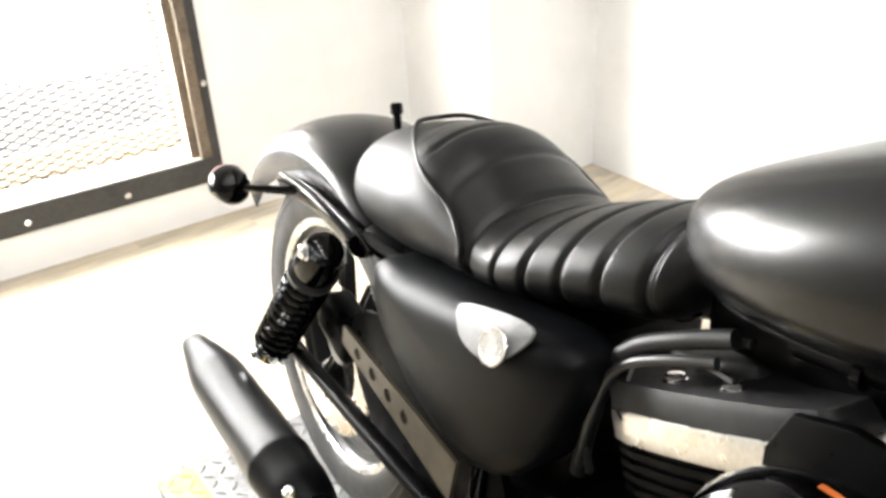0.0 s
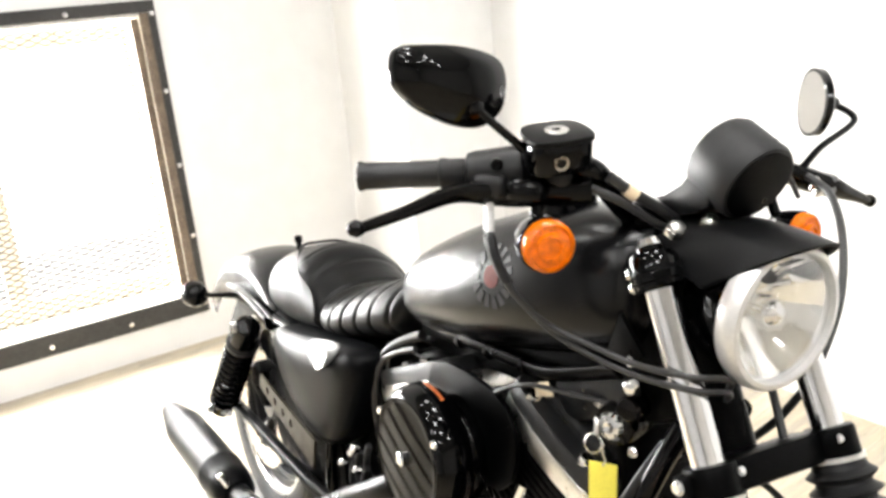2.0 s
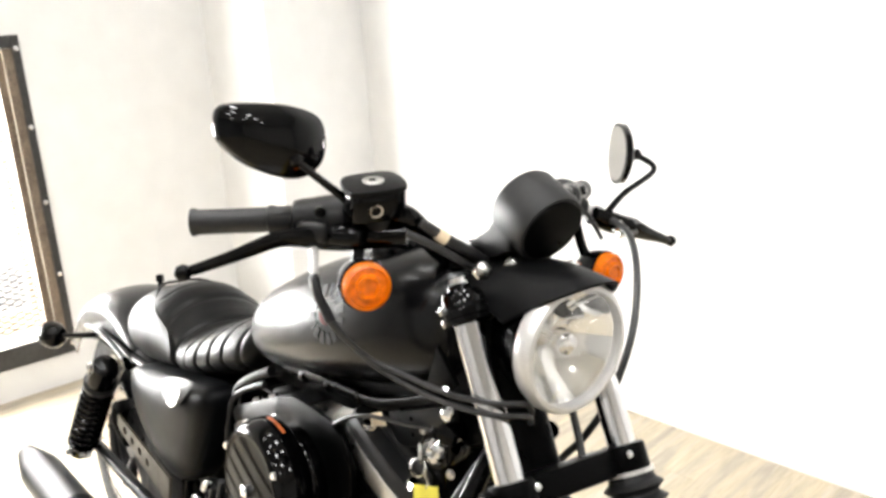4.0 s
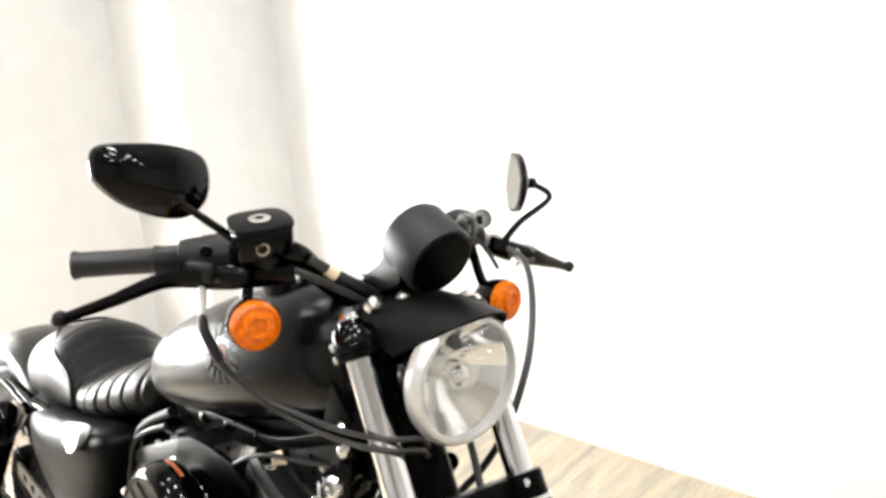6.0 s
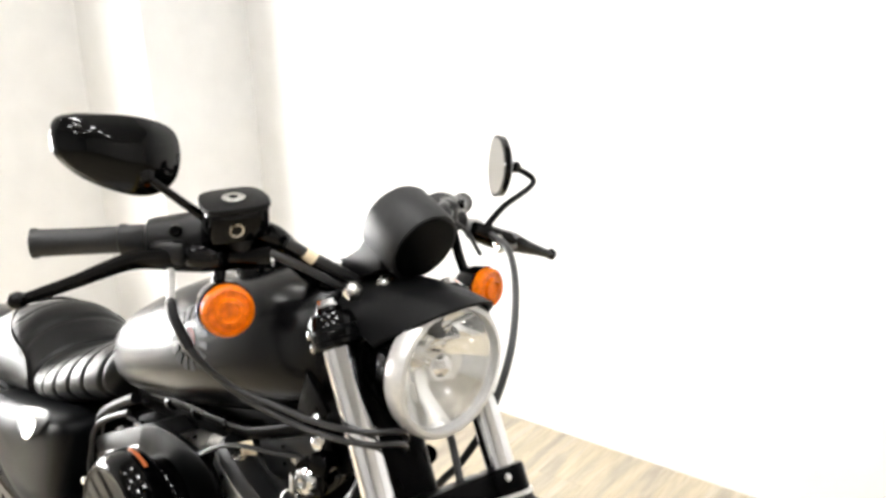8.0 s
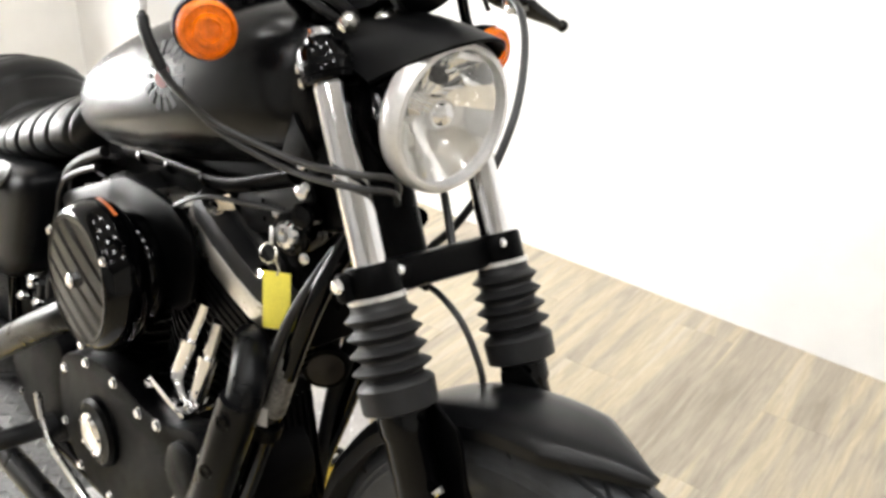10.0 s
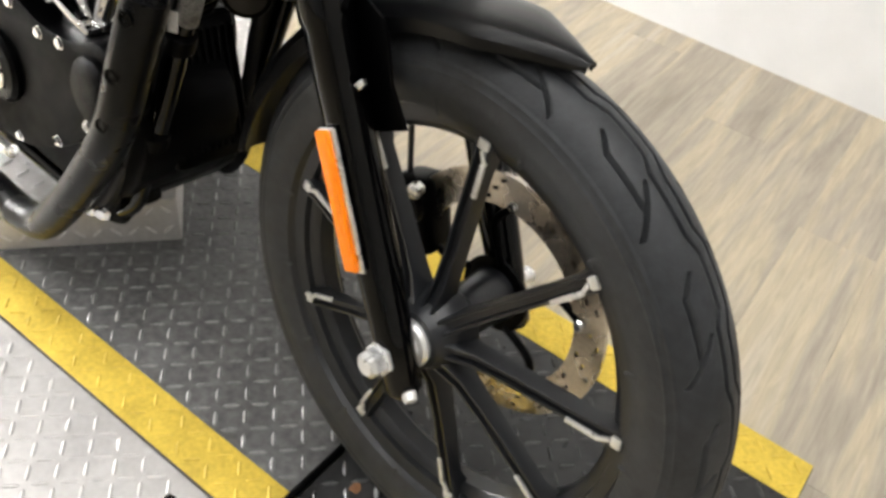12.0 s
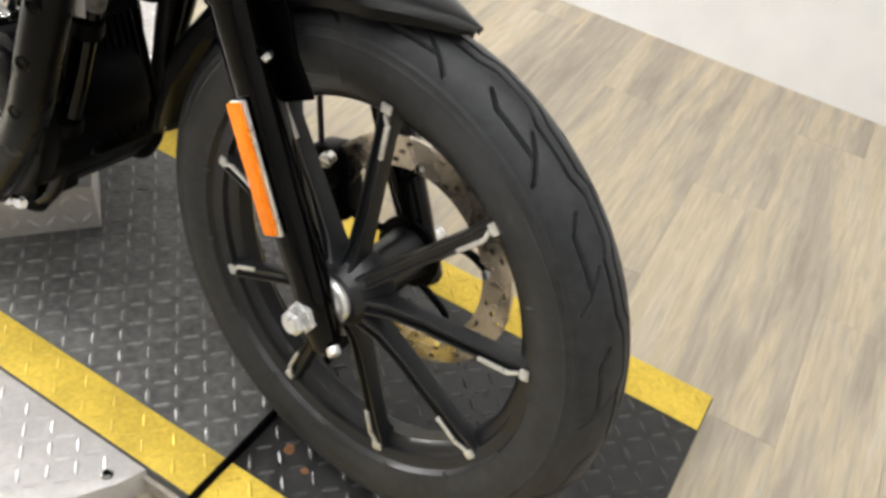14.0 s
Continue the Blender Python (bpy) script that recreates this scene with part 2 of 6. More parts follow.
def smooth_path(pts, steps=8):
    pts = [Vector(p) for p in pts]
    if len(pts) == 2:
        return pts
    out = []
    for i in range(len(pts) - 1):
        p0, p1, p2, p3 = pts[max(i - 1, 0)], pts[i], pts[i + 1], pts[min(i + 2, len(pts) - 1)]
        for k in range(steps):
            t = k / steps
            out.append(0.5 * ((2 * p1) + (p2 - p0) * t + (2 * p0 - 5 * p1 + 4 * p2 - p3) * t * t + (3 * p1 - p0 - 3 * p2 + p3) * t ** 3))
    return out + [pts[-1]]


def loft(rings, caps=True):
    n, verts, faces = len(rings[0]), [], []
    for r in rings:
        verts += [tuple(v) for v in r]
    for i in range(len(rings) - 1):
        for j in range(n):
            k = (j + 1) % n
            faces.append((i * n + j, i * n + k, (i + 1) * n + k, (i + 1) * n + j))
    if caps:
        faces.append(tuple(range(n))[::-1])
        faces.append(tuple((len(rings) - 1) * n + j for j in range(n)))
    bm = shape(verts, faces)
    bmesh.ops.recalc_face_normals(bm, faces=bm.faces)
    return bm


def tube(pts, r, n=12, steps=8, flat=1.0):
    path = smooth_path(pts, steps)
    rs = [r] * len(path)
    if isinstance(r, (list, tuple)):
        rs = [float(v) for v in np.interp(np.linspace(0, len(r) - 1, len(path)), range(len(r)), r)]
    rings, side = [], None
    for i, p in enumerate(path):
        d = (path[min(i + 1, len(path) - 1)] - path[max(i - 1, 0)]).normalized()
        if side is None:
            side = d.orthogonal().normalized()
        side = (side - d * side.dot(d)).normalized()
        up = d.cross(side)
        rings.append([p + rs[i] * (math.cos(a) * side + flat * math.sin(a) * up) for a in (2 * math.pi * k / n for k in range(n))])
    return loft(rings)


def along(p, d, spin=0.0):
    """A pose at p whose z axis points along d."""
    return Matrix.Translation(p) @ Vector(d).to_track_quat("Z", "Y").to_matrix().to_4x4() @ Matrix.Rotation(radians(spin), 4, "Z")


def lathe(prof, m=Matrix(), n=32):
    rings = [[m @ Vector((r * math.cos(a), r * math.sin(a), h)) for a in (2 * math.pi * k / n for k in range(n))] for r, h in prof]
    return loft(rings)


def rbox(sx, sy, sz, m=Matrix(), bevel=0.004, seg=2):
    bm = bmesh.new()
    bmesh.ops.create_cube(bm, size=1.0)
    bmesh.ops.scale(bm, vec=(sx, sy, sz), verts=bm.verts)
    if bevel:
        bmesh.ops.bevel(bm, geom=bm.edges[:], offset=min(bevel, 0.49 * min(sx, sy, sz)), segments=seg, profile=0.5, affect="EDGES")
    bm.transform(m)
    return bm


def prism(poly, depth, m=Matrix(), bevel=0.003, seg=2):
    """A plate: the outline in x and y, pushed along z."""
    n = len(poly)
    bm = shape([(x, y, 0) for x, y in poly] + [(x, y, depth) for x, y in poly],
               [tuple(range(n))[::-1], tuple(range(n, 2 * n))] + [(i, (i + 1) % n, n + (i + 1) % n, n + i) for i in range(n)])
    bmesh.ops.recalc_face_normals(bm, faces=bm.faces)
    if bevel:
        bmesh.ops.bevel(bm, geom=bm.edges[:], offset=bevel, segments=seg, profile=0.5, affect="EDGES", clamp_overlap=True)
    bm.transform(m)
    return bm


def rounded(poly, steps=5):
    """A closed outline rounded through its corners."""
    n, out = len(poly), []
    P = [Vector((*p, 0)) for p in poly]
    for i in range(n):
        p0, p1, p2, p3 = P[i - 1], P[i], P[(i + 1) % n], P[(i + 2) % n]
        for k in range(steps):
            t = k / steps
            q = 0.5 * ((2 * p1) + (p2 - p0) * t + (2 * p0 - 5 * p1 + 4 * p2 - p3) * t * t + (3 * p1 - p0 - 3 * p2 + p3) * t ** 3)
            out.append((q.x, q.y))
    return out


def part(name, bm, mat, parent=None, label="", m=None, smooth=True, angle=38):
    me = bpy.data.meshes.new(name)
    if smooth:
        for e in bm.edges:
            e.smooth = not (len(e.link_faces) == 2 and e.calc_face_angle(0) > radians(angle))
        for f in bm.faces:
            f.smooth = True
    bm.to_mesh(me)
    bm.free()
    me.materials.append(mat)
    ob = new(name, me)
    ob.parent = parent
    if m is not None:
        ob.matrix_basis = m
    if label:
        ob["label"] = label
    return ob


def again(ob, m, parent=None):
    """Another piece on the same mesh."""
    o = new(ob.name.split(".")[0], ob.data)
    o.parent = parent or ob.parent
    o.matrix_basis = m
    if "label" in ob:
        o["label"] = ob["label"]
    return o


def bolt_shape(r=0.006, h=0.005):
    return joined(lathe([(r * 1.25, 0), (r * 1.25, h * 0.25), (r, h * 0.3), (r, h * 0.85), (r * 0.8, h)], n=10), lathe([(r * 0.5, h * 0.6), (r * 0.5, h * 1.02)], n=6))


BOLT = bpy.data.meshes.new("bolt")
_b = bolt_shape()
for f in _b.faces:
    f.smooth = False
_b.to_mesh(BOLT)
_b.free()
BOLT.materials.append(CHROME)


def bolt(parent, p, d, size=1.0):
    o = new("bolt", BOLT)
    o.parent = parent
    o.matrix_basis = along(p, d) @ Matrix.Scale(size, 4)
    return o


def arc(cx, cz, r, a0, a1, n, y=0.0):
    return [Vector((cx + r * math.cos(radians(a)), y, cz + r * math.sin(radians(a)))) for a in np.linspace(a0, a1, n).tolist()]


# ---- the room ----
def box_between(x0, x1, y0, y1, z0, z1, bevel=0.0):
    return rbox(x1 - x0, y1 - y0, z1 - z0, Matrix.Translation(((x0 + x1) / 2, (y0 + y1) / 2, (z0 + z1) / 2)), bevel)


WIN_X, FAR_Y, PIER_X, PIER_Y = -2.98, 1.525, -2.505, 1.09
RIGHT_X, NEAR_Y = 4.2, -5.2
OY0, OY1, OZ0, OZ1 = -1.42, 0.335, 0.150, 1.205  # the window's opening
wall = joined(box_between(WIN_X - 0.22, WIN_X, NEAR_Y, OY0, FLOOR_Z - 0.1, CEIL_Z), box_between(WIN_X - 0.22, WIN_X, OY1, FAR_Y + 0.2, FLOOR_Z - 0.1, CEIL_Z),
              box_between(WIN_X - 0.22, WIN_X, OY0, OY1, FLOOR_Z - 0.1, OZ0), box_between(WIN_X - 0.22, WIN_X, OY0, OY1, OZ1, CEIL_Z))
tagged(part("wall_west", wall, WALL, smooth=False), "white painted wall with a guarded window", "wall", kind="structure")
tagged(part("wall_pier", box_between(WIN_X, PIER_X, PIER_Y, FAR_Y, FLOOR_Z - 0.1, CEIL_Z), WALL, smooth=False), "white painted boxed-in corner pier of the wall", "wall", kind="structure")
tagged(part("wall_north", box_between(PIER_X, RIGHT_X, FAR_Y, FAR_Y + 0.2, FLOOR_Z - 0.1, CEIL_Z), WALL, smooth=False), "plain white painted wall", "wall", kind="structure")
tagged(part("wall_east", box_between(RIGHT_X, RIGHT_X + 0.2, NEAR_Y, FAR_Y + 0.2, FLOOR_Z - 0.1, CEIL_Z), TANWALL, smooth=False), "tan painted showroom wall", "wall", kind="structure")
tagged(part("wall_south", box_between(WIN_X - 0.22, RIGHT_X + 0.2, NEAR_Y - 0.2, NEAR_Y, FLOOR_Z - 0.1, CEIL_Z), DARKWALL, smooth=False), "grey painted showroom wall", "wall", kind="structure")
# ceiling out of view; its colour is darkened to cut bounce and reflections
tagged(part("ceiling", box_between(WIN_X - 0.22, RIGHT_X + 0.2, NEAR_Y - 0.2, FAR_Y + 0.2, CEIL_Z, CEIL_Z + 0.15), CEILWHITE, smooth=False), "unseen showroom ceiling, greyed to dim its bounced light", "ceiling", kind="structure")
for x, y, watts in CEILING_LAMPS:
    lamp_body = part("ceiling_lamp", rbox(0.26, 0.26, 0.07, bevel=0.01), FRAMEPAINT, m=Matrix.Translation((x, y, CEIL_Z - 0.036)))
    part("diffuser", rbox(0.22, 0.22, 0.012, Matrix.Translation((0, 0, -0.040)), 0.003), GLOW, lamp_body)
    tagged(lamp_body, "square white ceiling lamp panel", "ceiling lamp", "ceiling lamps")

# window: sash, guard frame, expanded metal
window = tagged(new("window_1"), "window with pale wooden sash behind a steel mesh guard", "window", kind="structure")
FX = WIN_X
flange = []
for y0, y1, z0, z1 in ((OY1 + 0.024, OY1 + 0.050, OZ0 - 0.072, OZ1 + 0.052), (OY0 - 0.048, OY1 + 0.024, OZ0 - 0.072, OZ0 + 0.006), (OY0 - 0.048, OY1 + 0.024, OZ1 + 0.010, OZ1 + 0.052)):
    flange.append(box_between(FX, FX + 0.012, y0, y1, z0, z1, 0.002))
frame_ob = part("window_frame", joined(*flange), FRAMEPAINT, window, "grey steel flange screwed to the wall", smooth=False)
for k in range(5):
    bolt(frame_ob, (FX + 0.012, OY1 + 0.036, OZ0 - 0.035 + 0.274 * k), (1, 0, 0), 1.25)
for k in range(1, 6):
    bolt(frame_ob, (FX + 0.012, OY1 + 0.030 - 0.281 * k, OZ0 - 0.042), (1, 0, 0), 1.25)
    bolt(frame_ob, (FX + 0.012, OY1 + 0.030 - 0.281 * k, OZ1 + 0.026), (1, 0, 0), 1.25)
GX = FX - 0.024
reveal = joined(box_between(FX - 0.21, FX - 0.002, OY1 - 0.006, OY1 - 0.001, OZ0, OZ1, 0.001), box_between(FX - 0.21, FX - 0.002, OY0, OY1 - 0.006, OZ0 + 0.001, OZ0 + 0.006, 0.001),
                box_between(FX - 0.21, FX - 0.002, OY0, OY1 - 0.006, OZ1 - 0.006, OZ1 - 0.001, 0.001))
part("window_lining", reveal, SASHWHITE, window, "pale timber lining of the opening", smooth=False)
part("guard_frame", joined(box_between(FX + 0.001, FX + 0.009, OY1 - 0.008, OY1 + 0.0235, OZ0 + 0.007, OZ1 + 0.009, 0.001), box_between(GX - 0.004, GX + 0.006, OY1 - 0.034, OY1 - 0.007, OZ0 + 0.007, OZ1 - 0.007, 0.001)), RUSTWOOD, window, "rusty brown edge bar of the mesh guard", smooth=False)


def expanded_metal(y0, y1, z0, z1, x):
    """Strands of expanded metal as thin flat bars in a diamond net."""
    pw, ph, w, verts, faces = 0.052, 0.024, 0.0040, [], []
    ny, nz = int((y1 - y0) / pw), int((z1 - z0) / ph)
    for i in range(ny):
        for j in range(nz):
            ya, za = y0 + i * pw, z0 + j * ph
            for (ay, az), (by, bz) in (((0, 0.5), (0.5, 1)), ((0, 0.5), (0.5, 0)), ((0.5, 1), (1, 0.5)), ((0.5, 0), (1, 0.5))):
                p, q = Vector((x, ya + ay * pw, za + az * ph)), Vector((x, ya + by * pw, za + bz * ph))
                s = Vector((0, -(q - p).z, (q - p).y)).normalized() * w / 2
                d, b = Vector((0.0014, 0, 0)), len(verts)
                verts += [p - s - d, p + s - d, q + s - d, q - s - d, p - s + d, p + s + d, q + s + d, q - s + d]
                faces += [(b, b + 1, b + 2, b + 3), (b + 4, b + 7, b + 6, b + 5), (b, b + 3, b + 7, b + 4), (b + 1, b + 5, b + 6, b + 2)]
    me = bpy.data.meshes.new("mesh_guard")
    me.from_pydata([tuple(v) for v in verts], [], faces)
    me.materials.append(BROWNTINT)
    return me


guard = new("mesh_guard", expanded_metal(OY0, OY1 - 0.02, OZ0 + 0.004, OZ1 - 0.004, GX + 0.008))
guard.parent = window
tagged(guard, "expanded steel mesh in a diamond net", kind="stuff")
SX = FX - 0.18
sash = joined(box_between(SX - 0.03, SX, OY1 - 0.035, OY1 - 0.016, OZ0 + 0.012, OZ1 - 0.014, 0.003), box_between(SX - 0.03, SX, OY0, OY1 - 0.035, OZ0 + 0.012, OZ0 + 0.085, 0.003),
              box_between(SX - 0.03, SX, OY0, OY1 - 0.035, OZ1 - 0.08, OZ1 - 0.014, 0.003), box_between(SX - 0.03, SX, -0.275, -0.205, OZ0 + 0.085, OZ1 - 0.08, 0.003))
part("sash", sash, SASHWHITE, window, "pale wooden sash with one upright bar", smooth=False)
pane = part("pane", box_between(SX - 0.018, SX - 0.014, OY0, OY1 - 0.02, OZ0 + 0.05, OZ1 - 0.05), GLASS, window, smooth=False)
pane.visible_shadow = False
part("latch", rbox(0.03, 0.11, 0.10, Matrix.Translation((GX - 0.03, -0.665, OZ0 + 0.10)), 0.004), FRAMEPAINT, window, "dark steel box on the sash")
tagged(part("ground", box_between(-5.95, WIN_X - 0.225, -5.9, 5.9, -0.35, -0.25), PAVING, smooth=False), "pale concrete ground outside the window", "ground", kind="structure")
tagged(part("backdrop", box_between(-6.0, -5.95, -6, 6, -2, 5), OUTSIDE, smooth=False), "bright white daylight outside", "backdrop", kind="structure")


# ---- the lift ----
def tread_lugs(x0, x1, y0, y1, z, keep=lambda x, y: True, pitch=0.027):
    """Raised lens-shaped lugs, every second one turned."""
    verts, faces = [], []
    nx, ny = int((x1 - x0) / pitch), int((y1 - y0) / pitch)
    for i in range(nx):
        for j in range(ny):
            x, y = x0 + (i + 0.5) * (x1 - x0) / nx, y0 + (j + 0.5) * (y1 - y0) / ny
            if not keep(x, y):
                continue
            a = radians(45 if (i + j) % 2 else -45)
            c, s, l, w, h, b = math.cos(a), math.sin(a), 0.0126, 0.0036, 0.0021, len(verts)
            for u, v, k in ((-l, 0, 0), (-l * 0.5, -w * 0.8, 0), (l * 0.5, -w * 0.8, 0), (l, 0, 0), (l * 0.5, w * 0.8, 0), (-l * 0.5, w * 0.8, 0), (-l * 0.6, 0, h), (l * 0.6, 0, h)):
                verts.append((x + c * u - s * v, y + s * u + c * v, z + k))
            faces += [(b, b + 1, b + 6), (b + 1, b + 2, b + 7, b + 6), (b + 2, b + 3, b + 7), (b + 3, b + 4, b + 7), (b + 4, b + 5, b + 6, b + 7), (b + 5, b, b + 6)]
    me = bpy.data.meshes.new("tread_pattern")
    me.from_pydata(verts, [], faces)
    return me


def lugs(parent, mat, *args, **kw):
    me = tread_lugs(*args, **kw)
    me.materials.append(mat)
    o = new("tread_pattern", me)
    o.parent = parent
    return tagged(o, kind="stuff")


LX0, LX1, LY0, LY1, LJ = -1.83, 0.330, -0.168, 0.402, -0.182
SA, SB = -0.100, 0.326  # inner edges of the yellow stripes
lift = tagged(new("motorcycle_lift"), "black tread-plate lift table with yellow painted edges on the floor", "lift table")
# the lift stands two degrees askew to the room
ASKEW = Matrix.Translation((-0.2, -0.1, 0)) @ Matrix.Rotation(radians(2.0), 4, "Z") @ Matrix.Translation((0.2, 0.1, 0))
lift.matrix_basis = Matrix.Translation((0, 0, 0.004)) @ ASKEW
deck = part("deck", box_between(LX0, LJ - 0.005, LY0, LY1, FLOOR_Z - 0.004, 0.0, 0.004), BLACKPLATE, lift, "black steel tread plate")
lugs(deck, WORNLUG, LX0 + 0.01, LJ - 0.01, SA, SB, 0.0)
for y0, y1 in ((LY0 + 0.002, SA), (SB, LY1 - 0.002)):
    s = part("painted_edge", box_between(LX0 + 0.002, LJ - 0.006, y0, y1, -0.002, 0.0012, 0.0005), YELLOWPLATE, deck, "yellow painted edge strip")
    lugs(lift, YELLOWPLATE, LX0 + 0.01, LJ - 0.01, y0 + 0.002, y1 - 0.002, 0.001)
flap = part("front_flap", box_between(LJ + 0.005, LX1, LY0, LY1, FLOOR_Z - 0.004, 0.0, 0.004), DARKPLATE, lift, "black steel tread plate flap")
lugs(flap, FLAPLUG, LJ + 0.01, LX1 - 0.005, SA, SB, 0.0)
for y0, y1 in ((LY0 + 0.002, SA), (SB, LY1 - 0.002)):
    part("painted_edge", box_between(LJ + 0.006, LX1 - 0.002, y0, y1, -0.002, 0.0012, 0.0005), YELLOWPLATE, flap, "yellow painted edge strip")
    lugs(lift, YELLOWPLATE, LJ + 0.01, LX1 - 0.005, y0 + 0.002, y1 - 0.002, 0.001)
rust = random.Random(4)
for x, y, r in ((-0.129, -0.041, 0.0085), (-0.092, -0.055, 0.0055)):
    spot = [(x + r * rust.uniform(0.7, 1.15) * math.cos(a), y + r * rust.uniform(0.7, 1.15) * math.sin(a)) for a in np.linspace(0, 2 * math.pi, 12, endpoint=False).tolist()]
    part("rust_spot", prism(spot, 0.0006, Matrix.Translation((0, 0, -0.0001)), 0), RUST, flap, "orange-brown rust spot", smooth=False)
part("rear_lip", loft([[Vector((x, y, z)) for y, z in ((SA - 0.004, z0), (SB, z0), (SB, z1), (SA - 0.004, z1))] for x, z0, z1 in ((LX0 - 0.07, FLOOR_Z - 0.004, FLOOR_Z + 0.004), (LX0 - 0.004, FLOOR_Z - 0.004, -0.003))]), DIRTYSTEEL, lift, "bare steel ramp lip", smooth=False)
part("hinge_rod", tube([(LJ, LY0 - 0.004, 0.001), (LJ, LY1, 0.001)], 0.0055, 8), BLACK, lift, "black hinge rod in the joint")
part("side_strip", box_between(LX0 + 0.05, LX1 - 0.05, LY0 - 0.008, LY0 - 0.0005, FLOOR_Z, FLOOR_Z + 0.03, 0.002), DIRTYSTEEL, lift, "bare steel edge strip")

# aluminium side extension with a rounded corner
outline = [(-1.05, -0.1686), (-0.258, -0.1686), (-0.272, -0.205), (-0.296, -0.243), (-0.340, -0.305), (-0.40, -0.37), (-0.48, -0.435), (-0.58, -0.48), (-0.72, -0.5), (-1.05, -0.5)]
side = tagged(part("lift_side_extension", prism(outline, -FLOOR_Z + 0.003, Matrix.Translation((0, 0, FLOOR_Z)), 0.003), SILVERPLATE), "bare aluminium tread-plate side extension of the lift", "lift extension")

side.matrix_basis = ASKEW


def inside(x, y):
    hit = False
    for (xa, ya), (xb, yb) in zip(outline, outline[1:] + outline[:1]):
        if (ya > y) != (yb > y) and x < (xb - xa) * (y - ya) / (yb - ya) + xa:
            hit = not hit
    return hit


lugs(side, SILVERPLATE, -1.04, -0.27, -0.5, -0.18, 0.003, keep=lambda x, y: inside(x + 0.016, y - 0.012), pitch=0.0235)
bolt(side, (-0.292, -0.203, 0.002), (0, 0, 1), 1.1)
bolt(side, (-0.80, -0.203, 0.002), (0, 0, 1), 1.1)

# its twin along the lift's far edge
OFF = LY0 + LY1
outline2 = [(x - 0.45, OFF - y) for x, y in outline[::-1]]
side2 = tagged(part("lift_side_extension", prism(outline2, -FLOOR_Z + 0.003, Matrix.Translation((0, 0, FLOOR_Z)), 0.003), SILVERPLATE), "bare aluminium tread-plate extension along the far edge of the lift", "lift extension")
lugs(side2, BRIGHTLUG, -1.49, -0.72, OFF + 0.18, OFF + 0.5, 0.003, keep=lambda x, y: inside(x + 0.466, OFF - y - 0.012), pitch=0.03)
side2.matrix_basis = ASKEW
bolt(side2, (-0.86, OFF + 0.203, 0.002), (0, 0, 1), 1.1)

# tread-plate block beneath the engine
blk = tagged(new("support_block"), "bare aluminium tread-plate block standing beneath the engine", "support block")
blk.matrix_basis = pose(-0.655, 0.10, 0.004, 0, 0, 51)
part("body", box_between(-0.28, 0.0, 0.0, 0.16, 0.0, 0.088, 0.003), SILVERPLATE, blk)
me_l = tread_lugs(-0.275, -0.005, 0.005, 0.085, 0.0)
me_l.materials.append(BRIGHTLUG)
ol = new("tread_pattern", me_l)
ol.parent = blk
ol.matrix_basis = Matrix.Rotation(radians(90), 4, "X")
tagged(ol, kind="stuff")
me_t = tread_lugs(-0.275, -0.005, 0.005, 0.155, 0.088)
me_t.materials.append(BRIGHTLUG)
ot = new("tread_pattern", me_t)
ot.parent = blk
tagged(ot, kind="stuff")


# ---- the motorcycle ----
bike = tagged(new("motorcycle"), "matte black cruiser motorcycle leaning on its side stand on the lift", "motorcycle")
BODY = pose(-0.0703, 0.0078, -0.0043, -6.4, 0, -3.0)
bike.matrix_basis = BODY
# the steered front end, turned a little to the right
FRONT = BODY.inverted() @ pose(-0.0745, -0.0018, -0.0043, -6.4, 0, -6.0)
FA, RA = Vector((0, 0, 0.3245)), Vector((-1.515, 0, 0.3105))


def ring_lathe(loop, m, n=72):
    """A closed outline (radius, height) turned round the z axis of m."""
    k, verts, faces = len(loop), [], []
    for i in range(n):
        a = 2 * math.pi * i / n
        verts += [m @ Vector((r * math.cos(a), r * math.sin(a), h)) for r, h in loop]
    for i in range(n):
        for j in range(k):
            faces.append((i * k + j, i * k + (j + 1) % k, ((i + 1) % n) * k + (j + 1) % k, ((i + 1) % n) * k + j))
    bm = shape(verts, faces)
    bmesh.ops.recalc_face_normals(bm, faces=bm.faces)
    return bm


